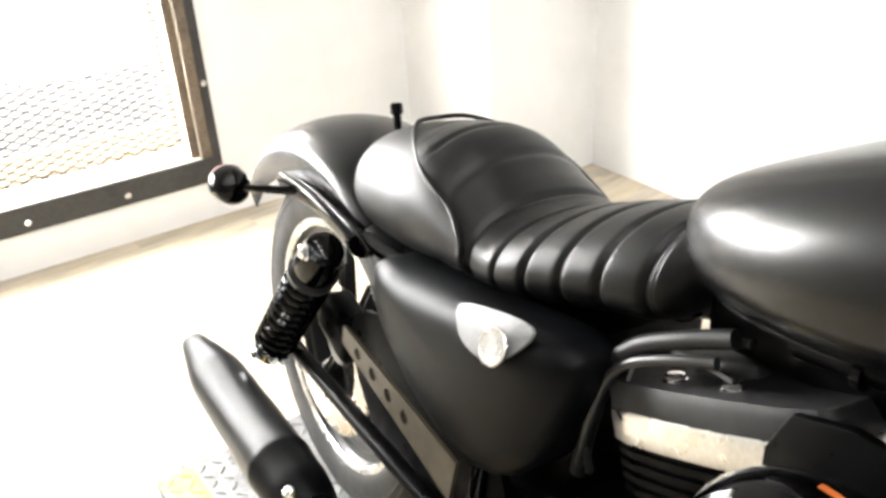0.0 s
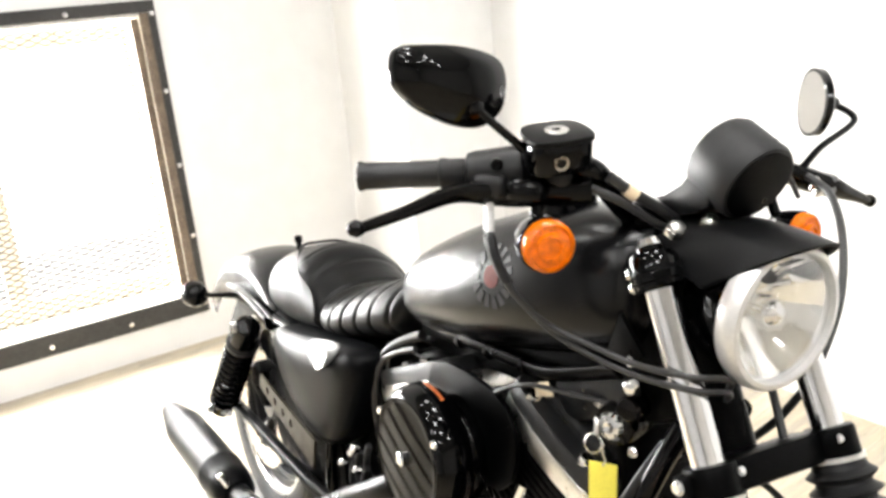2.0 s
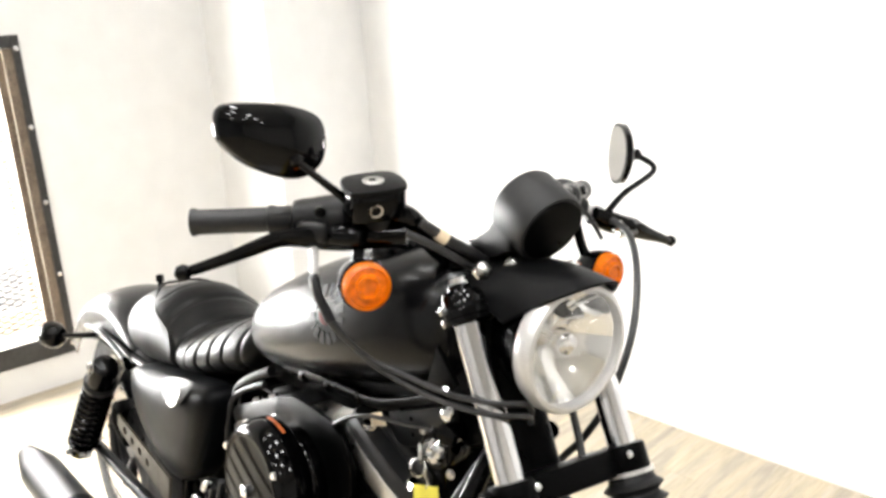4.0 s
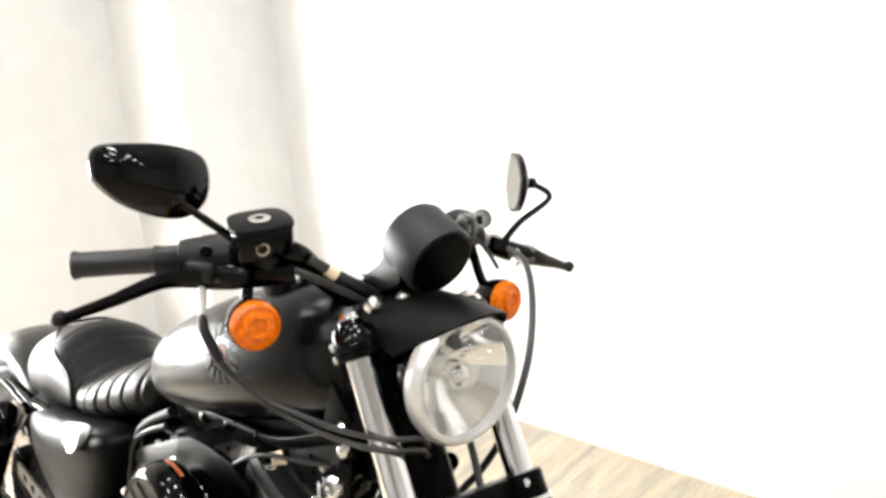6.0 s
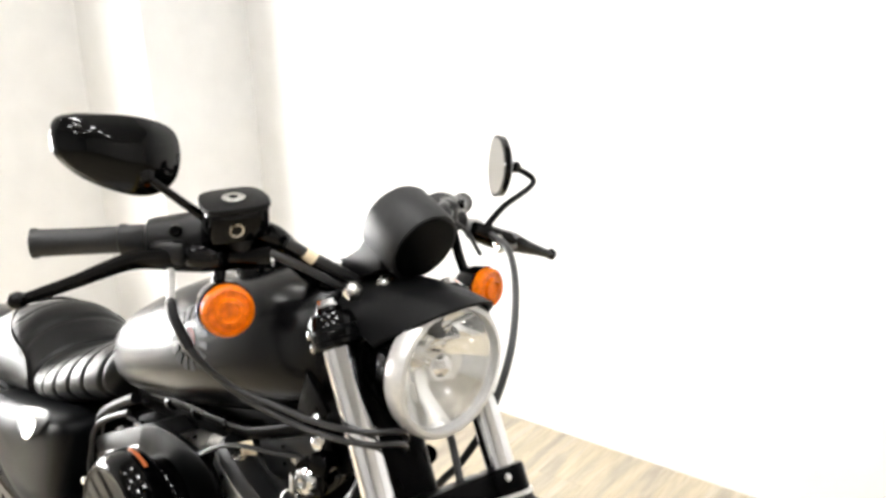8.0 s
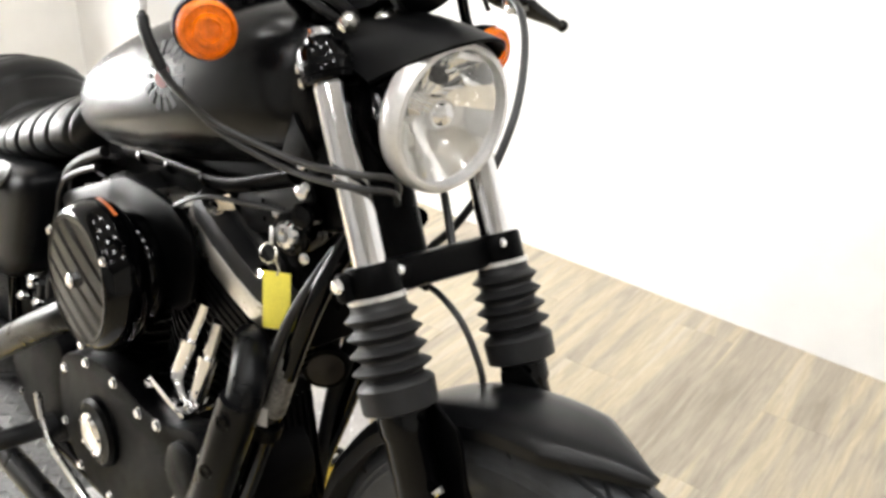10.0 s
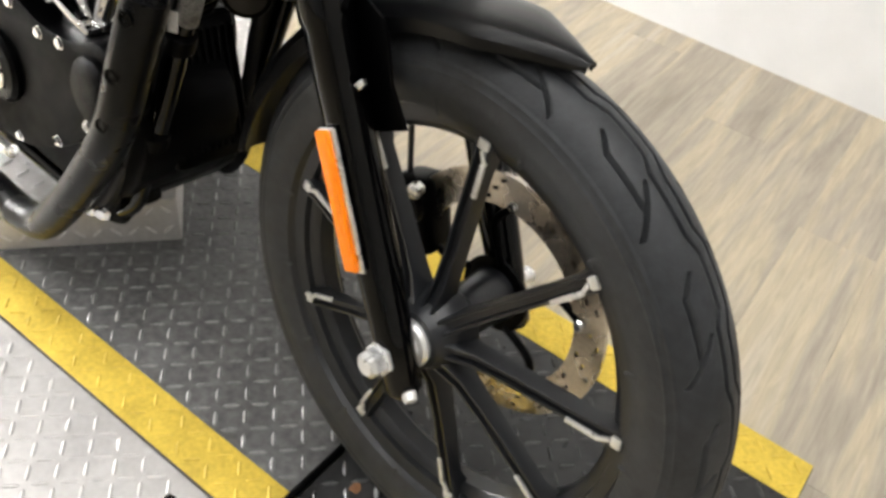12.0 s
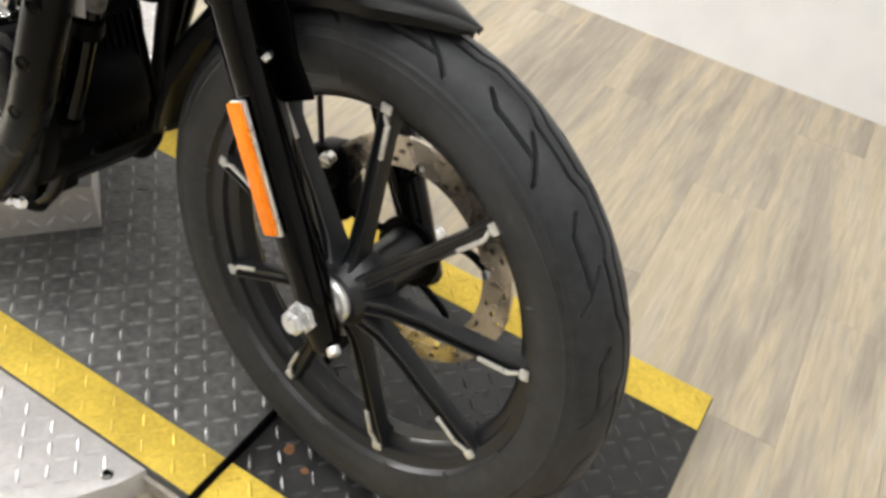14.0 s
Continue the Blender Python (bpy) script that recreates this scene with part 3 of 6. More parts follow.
def tyre_mesh(R, hw, bead, n, m, period):
    """A tyre with tread grooves cut into its crown."""
    segs = [((0.0, 0.003), (0.045, 0.003)), ((0.045, 0.003), (0.058, 0.009)), ((0.058, 0.009), (0.112, 0.009)), ((0.112, 0.009), (0.13, 0.003)),
            ((0.010, 0.019), (0.028, 0.0275)), ((0.028, 0.0275), (0.082, 0.0275)), ((0.062, 0.016), (0.102, 0.036))]
    a = np.radians(np.linspace(-96, 96, 132))
    # faint rings moulded into the sidewall
    prof_y = hw * np.sin(a) * (1 + 0.022 * ((np.abs(a) > 1.20) & (np.abs(a) < 1.27)) + 0.022 * ((np.abs(a) > 1.40) & (np.abs(a) < 1.46)))
    rs = R - 0.62 * (R - bead)
    prof_r = rs + (R - rs) * np.sign(np.cos(a)) * np.abs(np.cos(a)) ** 0.88
    prof_y = np.concatenate([[-0.83 * hw, -0.90 * hw, -0.97 * hw], prof_y, [0.97 * hw, 0.90 * hw, 0.83 * hw]])
    prof_r = np.concatenate([[bead - 0.004, bead + 0.006, bead + 0.013], prof_r, [bead + 0.013, bead + 0.006, bead - 0.004]])
    th = np.linspace(0, 2 * np.pi, n, endpoint=False)
    count = round(2 * np.pi * R / period)
    per = 2 * np.pi * R / count
    S, Y = np.meshgrid(-th * R, prof_y, indexing="ij")
    depth = np.zeros_like(S)
    for side, shift in ((1, 0.0), (-1, 0.5)):
        s = (S + shift * per) % per
        for (s0, y0), (s1, y1) in segs:
            s0, s1 = s0 * per / 0.13, s1 * per / 0.13
            y0, y1 = y0 * hw / 0.043, y1 * hw / 0.043
            for wrap in (-per, 0.0, per):
                px, py = s + wrap - s0, side * Y - y0
                dx, dy = s1 - s0, y1 - y0
                k = np.clip((px * dx + py * dy) / (dx * dx + dy * dy), 0, 1)
                d = np.hypot(px - k * dx, py - k * dy)
                depth = np.maximum(depth, 0.0055 * np.clip((0.0017 - d) / 0.0008, 0, 1))
    Rr = prof_r[None, :] - depth * (np.abs(Y) < 0.95 * hw)
    P = np.stack([Rr * np.cos(th)[:, None], Rr * np.sin(th)[:, None], Y], -1).reshape(-1, 3)
    k = len(prof_y)
    i, j = np.meshgrid(np.arange(n), np.arange(k - 1), indexing="ij")
    i2 = (i + 1) % n
    F = np.stack([i * k + j, i2 * k + j, i2 * k + j + 1, i * k + j + 1], -1).reshape(-1, 4)
    me = bpy.data.meshes.new("tyre")
    me.from_pydata([tuple(m @ Vector(p)) for p in P.tolist()], [], F.tolist())
    dd = (depth * (np.abs(Y) < 0.95 * hw)).reshape(-1)[F]
    me.polygons.foreach_set("use_smooth", (np.ptp(dd, axis=1) < 0.0015).tolist())
    me.materials.append(RUBBER)
    return me


def wheel(name, c, m, R, hw, bead, rim_w, first, tip, n, period, label):
    """Cast nine-spoke wheel. Right-hand face towards -y."""
    ax = along(c, (0, -1, 0))
    hubr = 0.034
    hub = part(name, lathe([(0.012, -0.075), (hubr * 1.0, -0.075), (hubr * 0.85, -0.04), (hubr * 0.85, -0.005), (hubr * 1.45, 0.014), (hubr * 1.45, 0.022), (hubr * 1.05, 0.054), (hubr * 0.95, 0.060), (0.025, 0.061), (0.012, 0.061)], ax, 40), WHEELBLACK, bike, label, m)
    t = new("tyre", tyre_mesh(R, hw, bead, n, ax, period))
    t.parent = hub
    tagged(t, "black rubber tyre with angular tread grooves")
    b, w = bead, rim_w
    loop = [(b + 0.009, w), (b + 0.007, w + 0.003), (b - 0.002, w + 0.002), (b - 0.007, w - 0.006), (b - 0.020, w - 0.010), (b - 0.022, w - 0.017), (b - 0.030, w - 0.019), (b - 0.034, 0.3 * w), (b - 0.034, -0.3 * w),
            (b - 0.030, -w + 0.019), (b - 0.022, -w + 0.017), (b - 0.020, -w + 0.010), (b - 0.007, -w + 0.006), (b - 0.002, -w - 0.002), (b + 0.007, -w - 0.003), (b + 0.009, -w), (b - 0.010, -w + 0.008), (b - 0.012, w - 0.008)]
    rim = part("rim", ring_lathe(loop, ax, 96), WHEELBLACK, hub, "satin black cast rim")
    spoke = accent = pad = None
    for k in range(9):
        turn = Matrix.Rotation(radians(40 * k + first), 4, "Z")
        loc = ax @ turn
        if spoke is None:
            rings = []
            for r, half, z0, z1 in ((0.024, 0.0100, 0.020, 0.057), (0.040, 0.0092, 0.018, 0.050), (0.062, 0.0086, 0.018, 0.041), (0.10, 0.0082, 0.016, 0.036), (tip - 0.03, 0.0080, 0.011, 0.029), (b - 0.024, 0.0105, 0.000, 0.027), (b - 0.014, 0.014, -0.004, 0.024)):
                q = 0.42 * half
                rings.append([Vector((r, -half, z0)), Vector((r, half, z0)), Vector((r, half, z1 - 0.003)), Vector((r, half * 0.86, z1)), Vector((r, q + 0.0012, z1)), Vector((r, q, z1 - 0.006)),
                              Vector((r, -q, z1 - 0.006)), Vector((r, -q - 0.0012, z1)), Vector((r, -half * 0.86, z1)), Vector((r, -half, z1 - 0.003))])
            spoke = part("spoke", loft(rings), WHEELBLACK, hub, m=loc, angle=30)
            acc = joined(rbox(0.036, 0.0052, 0.004, pose(tip - 0.034, -0.0066, 0.0292, 0, 2.5, 0), 0.001), rbox(0.014, 0.0045, 0.004, pose(tip - 0.011, -0.0042, 0.0272, 0, 0, 30), 0.001), rbox(0.011, 0.013, 0.004, pose(tip + 0.001, -0.001, 0.0268), 0.002))
            accent = part("accent", acc, NUT, spoke, "bright machined spoke end")
        else:
            sp = again(spoke, loc)
            again(accent, Matrix(), sp)
    return hub


fw = wheel("front_wheel", FA, FRONT, 0.3125, 0.043, 0.242, 0.034, 9.0, 0.2225, 1900, 0.128, "satin black nine-spoke cast wheel with bright spoke ends")
rw = wheel("rear_wheel", RA, Matrix(), 0.306, 0.070, 0.205, 0.052, 25.0, 0.185, 420, 0.16, "satin black nine-spoke cast wheel")
part("bright_lip", ring_lathe([(0.213, 0.060), (0.213, 0.064), (0.203, 0.064), (0.199, 0.0605)], along(RA, (0, -1, 0)), 80), ALLOY, rw, "bright machined rim lip")


def drilled_disc(r0, r1, c, y, n=300, rows=18):
    """Brake rotor with round rows of drilled holes."""
    verts, faces = [], []
    rr, th = np.linspace(r0, r1, rows + 1), np.linspace(0, 2 * np.pi, n, endpoint=False)
    for dy in (-0.0025, 0.0025):
        for i in range(n):
            for r in rr:
                verts.append((c.x + r * math.cos(th[i]), y + dy, c.z + r * math.sin(th[i])))
    k, half = rows + 1, n * (rows + 1)
    for i in range(n):
        i2 = (i + 1) % n
        for j in range(rows):
            row, hole = (3, 8, 13), False
            for q, jr in enumerate(row):
                if jr <= j <= jr + 1 and (i + q * 4) % 15 in (0, 1, 2):
                    hole = True
            if hole:
                continue
            a = (i * k + j, i * k + j + 1, i2 * k + j + 1, i2 * k + j)
            faces += [a, tuple(half + v for v in a[::-1])]
        for j in (0, rows):
            faces.append((i * k + j, i2 * k + j, half + i2 * k + j, half + i * k + j))
    me = bpy.data.meshes.new("brake_disc")
    me.from_pydata(verts, [], faces)
    me.materials.append(DISC)
    return me


disc = new("brake_disc", drilled_disc(0.108, 0.146, FA, 0.066))
disc.parent = fw
tagged(disc, "drilled steel brake disc")
arms = []
for k in range(5):
    a = radians(72 * k + 20)
    arms.append(tube([(0.04 * math.cos(a), 0.066, FA.z + 0.04 * math.sin(a)), (0.085 * math.cos(a + 0.25), 0.066, FA.z + 0.085 * math.sin(a + 0.25)), (0.116 * math.cos(a), 0.066, FA.z + 0.116 * math.sin(a))], 0.0048, 8))
part("disc_carrier", joined(*arms, ring_lathe([(0.03, 0.002), (0.045, 0.002), (0.045, -0.002), (0.03, -0.002)], along((0, 0.066, FA.z), (0, -1, 0)), 40)), BLACK, fw, "black disc carrier with five arms")
for k in range(5):
    a = radians(72 * k + 20)
    bolt(fw, (0.116 * math.cos(a), 0.062, FA.z + 0.116 * math.sin(a)), (0, -1, 0), 0.9)

# ---- front fork ----
FK0, FK1 = Vector((0.016, 0, 0.300)), Vector((-0.312, 0, 0.930))
FD = (FK1 - FK0).normalized()


def on_fork(z, y=0.0, off=0.0):
    """A point of the fork's line at height z, off metres ahead of it."""
    t = (z - FK0.z) / (FK1.z - FK0.z)
    p = FK0.lerp(FK1, t)
    return Vector((p.x + off * FD.z, y, p.z - off * FD.x))


for s, side in ((-1, "right"), (1, "left")):
    y = s * 0.086
    leg = part("fork_leg", lathe([(0.014, -0.018), (0.0185, -0.012), (0.0205, 0.05), (0.0225, 0.12), (0.0230, 0.345), (0.0255, 0.350), (0.0255, 0.372)], along(on_fork(0.30, y), FD), 28), GLOSS, bike, "gloss black fork slider", FRONT)
    part("fork_tube", lathe([(0.0166, 0.0), (0.0166, (on_fork(0.915).xz - on_fork(0.60).xz).length)], along(on_fork(0.60, y), FD), 32), CHROME, leg, "chrome fork tube")
    g0, glen = on_fork(0.628, y), (on_fork(0.722).xz - on_fork(0.628).xz).length
    prof = [(0.029, 0.0), (0.0365, 0.003), (0.0375, 0.026), (0.034, 0.030)]
    for k in range(4):
        h = 0.034 + k * (glen - 0.040) / 4
        st = (glen - 0.040) / 4
        prof += [(0.028, h), (0.0285, h + 0.002), (0.0385 - 0.001 * k, h + st * 0.46), (0.0385 - 0.001 * k, h + st * 0.54), (0.0285, h + st - 0.002)]
    prof += [(0.027, glen - 0.004), (0.027, glen), (0.021, glen)]
    part("gaiter", lathe(prof, along(g0, FD), 36), SOFT_RUBBER, leg, "ribbed black rubber fork gaiter", angle=25)
    part("gaiter_ring", lathe([(0.0215, 0), (0.0285, 0), (0.0285, 0.005), (0.0215, 0.005)], along(on_fork(0.722, y), FD), 32), ALLOY, leg, "bright ring above the gaiter")
    part("fork_cap", joined(lathe([(0.0225, 0), (0.0255, 0.003), (0.0262, 0.012), (0.0255, 0.030), (0.022, 0.037), (0.015, 0.039), (0.014, 0.044), (0.006, 0.045)], along(on_fork(0.905, y), FD), 28)), GLOSS, leg, "gloss black upper clamp cap")
    bolt(leg, on_fork(0.945, y), FD, 1.7)
    bolt(leg, on_fork(0.925, y, -0.022) + Vector((0, s * 0.010, 0)), (-1, s, 0), 1.3)
    bolt(leg, on_fork(0.913, y, -0.024) + Vector((0, s * 0.010, 0)), (-1, s, 0), 1.1)
    part("axle_lug", rbox(0.034, 0.028, 0.048, pose(0.006, y, 0.318, 0, -27, 0), 0.010, 3), GLOSS, leg, "gloss black axle lug")
    # reflector on the slider
    part("reflector", rbox(0.019, 0.006, 0.135, Matrix.Translation(on_fork(0.47, y + s * 0.030, -0.002)) @ Matrix.Rotation(math.atan2(FD.x, FD.z), 4, "Y"), 0.005), REFLECTOR, leg, "long orange side reflector")
    part("reflector_backing", rbox(0.023, 0.004, 0.138, Matrix.Translation(on_fork(0.47, y + s * 0.0265, 0.001)) @ Matrix.Rotation(math.atan2(FD.x, FD.z), 4, "Y"), 0.002), ALLOY, leg, "bright reflector backing")
    bolt(leg, on_fork(0.56, y, 0.027), (1, 0, -0.5), 1.0)

part("axle", joined(lathe([(0.010, -0.125), (0.010, 0.125)], along(FA, (0, -1, 0)), 20), lathe([(0.018, 0.060), (0.0265, 0.0615), (0.0275, 0.066), (0.025, 0.070), (0.0195, 0.072), (0.0195, 0.076), (0.014, 0.077)], along(FA, (0, -1, 0)), 24),
                    lathe([(0.0185, 0.104), (0.0185, 0.107), (0.0150, 0.108), (0.0150, 0.120), (0.011, 0.124), (0.007, 0.119)], along(FA, (0, -1, 0)), 6)), NUT, bike, "bright front axle and nut", FRONT)
part("pinch_bolt", lathe([(0.0075, 0), (0.0075, 0.006), (0.0065, 0.009), (0.003, 0.010)], along((0.034, -0.092, 0.296), (0.85, -0.35, -0.4)), 12), NUT, bike, "axle pinch bolt", FRONT)
part("front_caliper", joined(rbox(0.055, 0.052, 0.095, pose(-0.125, 0.068, 0.358, 0, -18, 0), 0.014, 3), lathe([(0.017, -0.004), (0.017, 0.006), (0.013, 0.008), (0.004, 0.006)], along((-0.120, 0.040, 0.375), (0, -1, 0)), 20), lathe([(0.017, -0.004), (0.017, 0.006), (0.013, 0.008), (0.004, 0.006)], along((-0.132, 0.040, 0.338), (0, -1, 0)), 20)), BLACK, bike, "black front brake caliper", FRONT)
for z in (0.315, 0.405):
    part("caliper_bolt", lathe([(0.009, 0), (0.009, 0.012), (0.005, 0.014)], along((-0.115, 0.040, z), (0.3, -1, 0)), 8), STEEL, bike, "plated caliper bolt", FRONT)

# triple clamps
for z, name, th in ((0.738, "lower_triple_clamp", 0.033), (0.918, "upper_triple_clamp", 0.020)):
    c = on_fork(z)
    flat = Matrix.Translation(c) @ Matrix.Rotation(math.atan2(FD.x, FD.z), 4, "Y")
    bms = [rbox(0.042, 0.14, th, flat @ Matrix.Translation((-0.012, 0, 0)), 0.006)]
    for s in (-1, 1):
        bms.append(lathe([(0.0245, -th / 2), (0.026, -th / 2 + 0.003), (0.026, th / 2 - 0.003), (0.0245, th / 2)], flat @ Matrix.Translation((0, s * 0.086, 0)), 28))
        if z < 0.8:
            bms.append(rbox(0.018, 0.022, th * 0.85, flat @ Matrix.Translation((-0.008, s * 0.110, 0)), 0.005))
    tc = part(name, joined(*bms), BLACK, bike, "black fork clamp", FRONT)
    for s in (-1, 1):
        if z < 0.8:
            bolt(tc, flat @ Vector((0.024, s * 0.070, 0.006)), flat.to_3x3() @ Vector((1, 0, 0)), 0.6)
            bolt(tc, flat @ Vector((-0.008, s * 0.1205, 0.003)), (0, s, 0), 1.0)
part("steering_stem", tube([on_fork(0.735, 0, -0.055), on_fork(0.93, 0, -0.055)], 0.027, 20), BLACK, bike, "black steering head", FRONT)

# front fender
def fender(cx, cz, R, a0, a1, width, skirt, n=40, th=0.0026, crown=0.0):
    """A curved mudguard: width and skirt depth are given along the arc, 0 to 1."""
    rings = []
    for i in range(n):
        u = i / (n - 1)
        a = radians(a0 + (a1 - a0) * u)
        w, sk = width(u), skirt(u)
        prof = [(-w, -sk), (-w, -sk * 0.55), (-w * 0.985, -min(sk, 0.016)), (-w * 0.90, -0.0075), (-w * 0.68, -0.0022), (-w * 0.35, 0.0), (0, 0.0006)]
        if crown:
            turn = [radians(12 * k) for k in range(8)]
            prof = [(-w, -max(sk, crown * 1.05)), (-w, -(sk + crown) / 2)] + [(-w * math.cos(b), -crown * (1 - math.sin(b))) for b in turn] + [(0, 0)]
        prof = prof + [(-p, q) for p, q in prof[-2::-1]]
        inner = [(p * (1 - th / w), q - th * (0.2 if abs(p) > 0.98 * w else 1)) for p, q in prof[::-1]]
        rings.append([Vector((cx + (R + q) * math.cos(a), p, cz + (R + q) * math.sin(a))) for p, q in prof + inner])
    return loft(rings)


def ease(u, k):
    return min(1.0, max(0.0, u / k)) ** 0.5


ff = part("front_fender", fender(0, 0.325, 0.333, 78, 174, lambda u: 0.052 * min(1.0, 0.14 + 0.86 * u / 0.15) * (0.86 + 0.14 * ease(1 - u, 0.2)), lambda u: 0.006 + 0.024 * ease(u, 0.35) * ease(1 - u, 0.25), 48), SOFTBLACK, bike, "matte black front mudguard", FRONT)
for s in (-1, 1):
    part("fender_bracket", prism([(-0.138, 0.638), (-0.102, 0.625), (-0.093, 0.610), (-0.080, 0.573), (-0.054, 0.540), (-0.088, 0.521), (-0.135, 0.553), (-0.162, 0.617)], 0.004, Matrix.Translation((0, s * 0.062 + 0.002, 0)) @ Matrix.Rotation(radians(90), 4, "X"), 0.001), BLACK, ff, "flat black mudguard bracket")

# headlamp
HC, HD = Vector((-0.222, 0, 0.886)), Vector((1, 0, -0.03)).normalized()
hm = along(HC, HD) @ Matrix.Diagonal((0.885, 0.885, 0.885, 1))
head = part("headlamp", lathe([(0.02, -0.105), (0.05, -0.10), (0.072, -0.075), (0.081, -0.035), (0.083, -0.012), (0.080, -0.008), (0.0755, -0.010), (0.060, -0.034), (0.030, -0.064), (0.004, -0.068)], hm, 48), GLOSS, bike, "black headlamp bucket with bright rim", FRONT)
part("headlamp_rim", ring_lathe([(0.074, -0.016), (0.0835, -0.018), (0.0865, -0.008), (0.0855, 0.002), (0.081, 0.008), (0.0755, 0.009), (0.074, 0.004)], hm, 64), SATINSILVER, head, "bright satin rim")
def facets(m, n, steps=7):
    """A bowl pressed into fluted sectors, each hollowed a little, in three tiers."""
    rnd, bm = random.Random(3), bmesh.new()
    for r0, r1, bulge in ((0.074, 0.052, 0.0026), (0.052, 0.032, 0.0020), (0.032, 0.012, 0.0010)):
        for k in range(n):
            a0, a1, lift = 2 * math.pi * k / n, 2 * math.pi * (k + 1) / n, rnd.uniform(-0.0006, 0.0006)
            high = (m.to_3x3() @ Vector((math.cos((a0 + a1) / 2), math.sin((a0 + a1) / 2), 0))).normalized().z
            press = 0.12 + 0.88 * min(1.0, max(0.0, high + 0.45))
            grid = []
            for i in range(steps + 1):
                u = i / steps
                r = r0 + (r1 - r0) * u
                row = []
                for q in range(steps + 1):
                    v = q / steps
                    h = -0.056 + 9.0 * r * r + press * (bulge * (1 - (2 * v - 1) ** 2) + lift * (1 - u) + 0.7 * bulge * (1 - (2 * u - 1) ** 2))
                    row.append(bm.verts.new(m @ Vector((r * math.cos(a0 + (a1 - a0) * v), r * math.sin(a0 + (a1 - a0) * v), h))))
                grid.append(row)
            for i in range(steps):
                for q in range(steps):
                    bm.faces.new((grid[i][q], grid[i + 1][q], grid[i + 1][q + 1], grid[i][q + 1]))
    bmesh.ops.recalc_face_normals(bm, faces=bm.faces)
    return bm


part("reflector_bowl", facets(hm, 14), HEADLAMP, head, "fluted silver reflector")
part("bulb_shield", lathe([(0.016, -0.055), (0.018, -0.030), (0.0195, -0.020), (0.017, -0.011), (0.010, -0.005), (0.002, -0.003)], hm, 24), CHROME, head, "bright bulb shield")
part("side_bulb", lathe([(0.007, -0.050), (0.008, -0.034), (0.006, -0.028), (0.001, -0.026)], hm @ Matrix.Translation((0.012, 0.034, 0.0)), 16), GLOSS, head, "small dark parking bulb")
lens = part("lens", ring_lathe([(0.0005, 0.018), (0.03, 0.016), (0.055, 0.011), (0.0745, 0.002), (0.0745, 0.0005), (0.055, 0.0095), (0.03, 0.0145), (0.0005, 0.0165)], hm, 48), GLASS, head, "clear headlamp glass")
lens.visible_shadow = False
# visor over the headlamp
rings = []
for u in np.linspace(0, 1, 14).tolist():
    ring_o, ring_i = [], []
    for k in range(21):
        a = radians(-68 + 136 * k / 20)
        x = -0.350 + (0.168 - 0.080 * (1 - math.cos(a)) / 0.63) * u
        rad = 0.070 + 0.014 * u
        z = 0.892 + (rad + 0.006 * math.sin(math.pi * u)) * math.cos(a) - 0.008 * u * u + 0.004 * (1 - u)
        ring_o.append(Vector((x, 0.92 * rad * math.sin(a), z)))
        ring_i.append(Vector((x, (0.92 * rad - 0.003) * math.sin(a), z - 0.003)))
    rings.append(ring_o + ring_i[::-1])
part("visor", loft(rings), MATTE, bike, "black visor over the headlamp", FRONT)
for y in (-0.055, -0.02):
    part("visor_nut", lathe([(0.011, 0), (0.011, 0.007), (0.0085, 0.012), (0.003, 0.015)], along((-0.318 + 0.012 * (y > -0.03), y, 0.955 + 0.006 * (y > -0.03)), (0.5, -0.2, 0.8)), 6), STEEL, bike, "bright acorn nut", FRONT)

# speedometer
gm = along((-0.266, 0, 1.008), (0.86, 0, -0.42)) @ Matrix.Diagonal((0.90, 0.90, 0.90, 1))
gauge = part("speedometer", lathe([(0.036, -0.066), (0.046, -0.064), (0.0485, -0.058), (0.0485, -0.006), (0.046, 0.0), (0.0425, 0.0005), (0.041, -0.004), (0.03, -0.0035), (0.012, -0.0045)], gm, 48), ROCKER, bike, "black speedometer housing seen from its back", FRONT)
part("back_cover", lathe([(0.0425, -0.002), (0.0420, 0.0025), (0.030, 0.0032), (0.006, 0.0036)], gm, 48), BLACK, gauge, "dull black back cover")
part("bracket", loft([[Vector((x, y, z)) for y, z in ((-w, z0), (w, z0), (w, z1), (-w, z1))] for x, w, z0, z1 in ((-0.395, 0.03, 0.962, 0.975), (-0.36, 0.032, 0.966, 0.985), (-0.335, 0.034, 0.968, 1.0), (-0.312, 0.036, 0.975, 1.025), (-0.295, 0.036, 0.985, 1.03))]), MATTE, gauge, "black gauge bracket", angle=60)

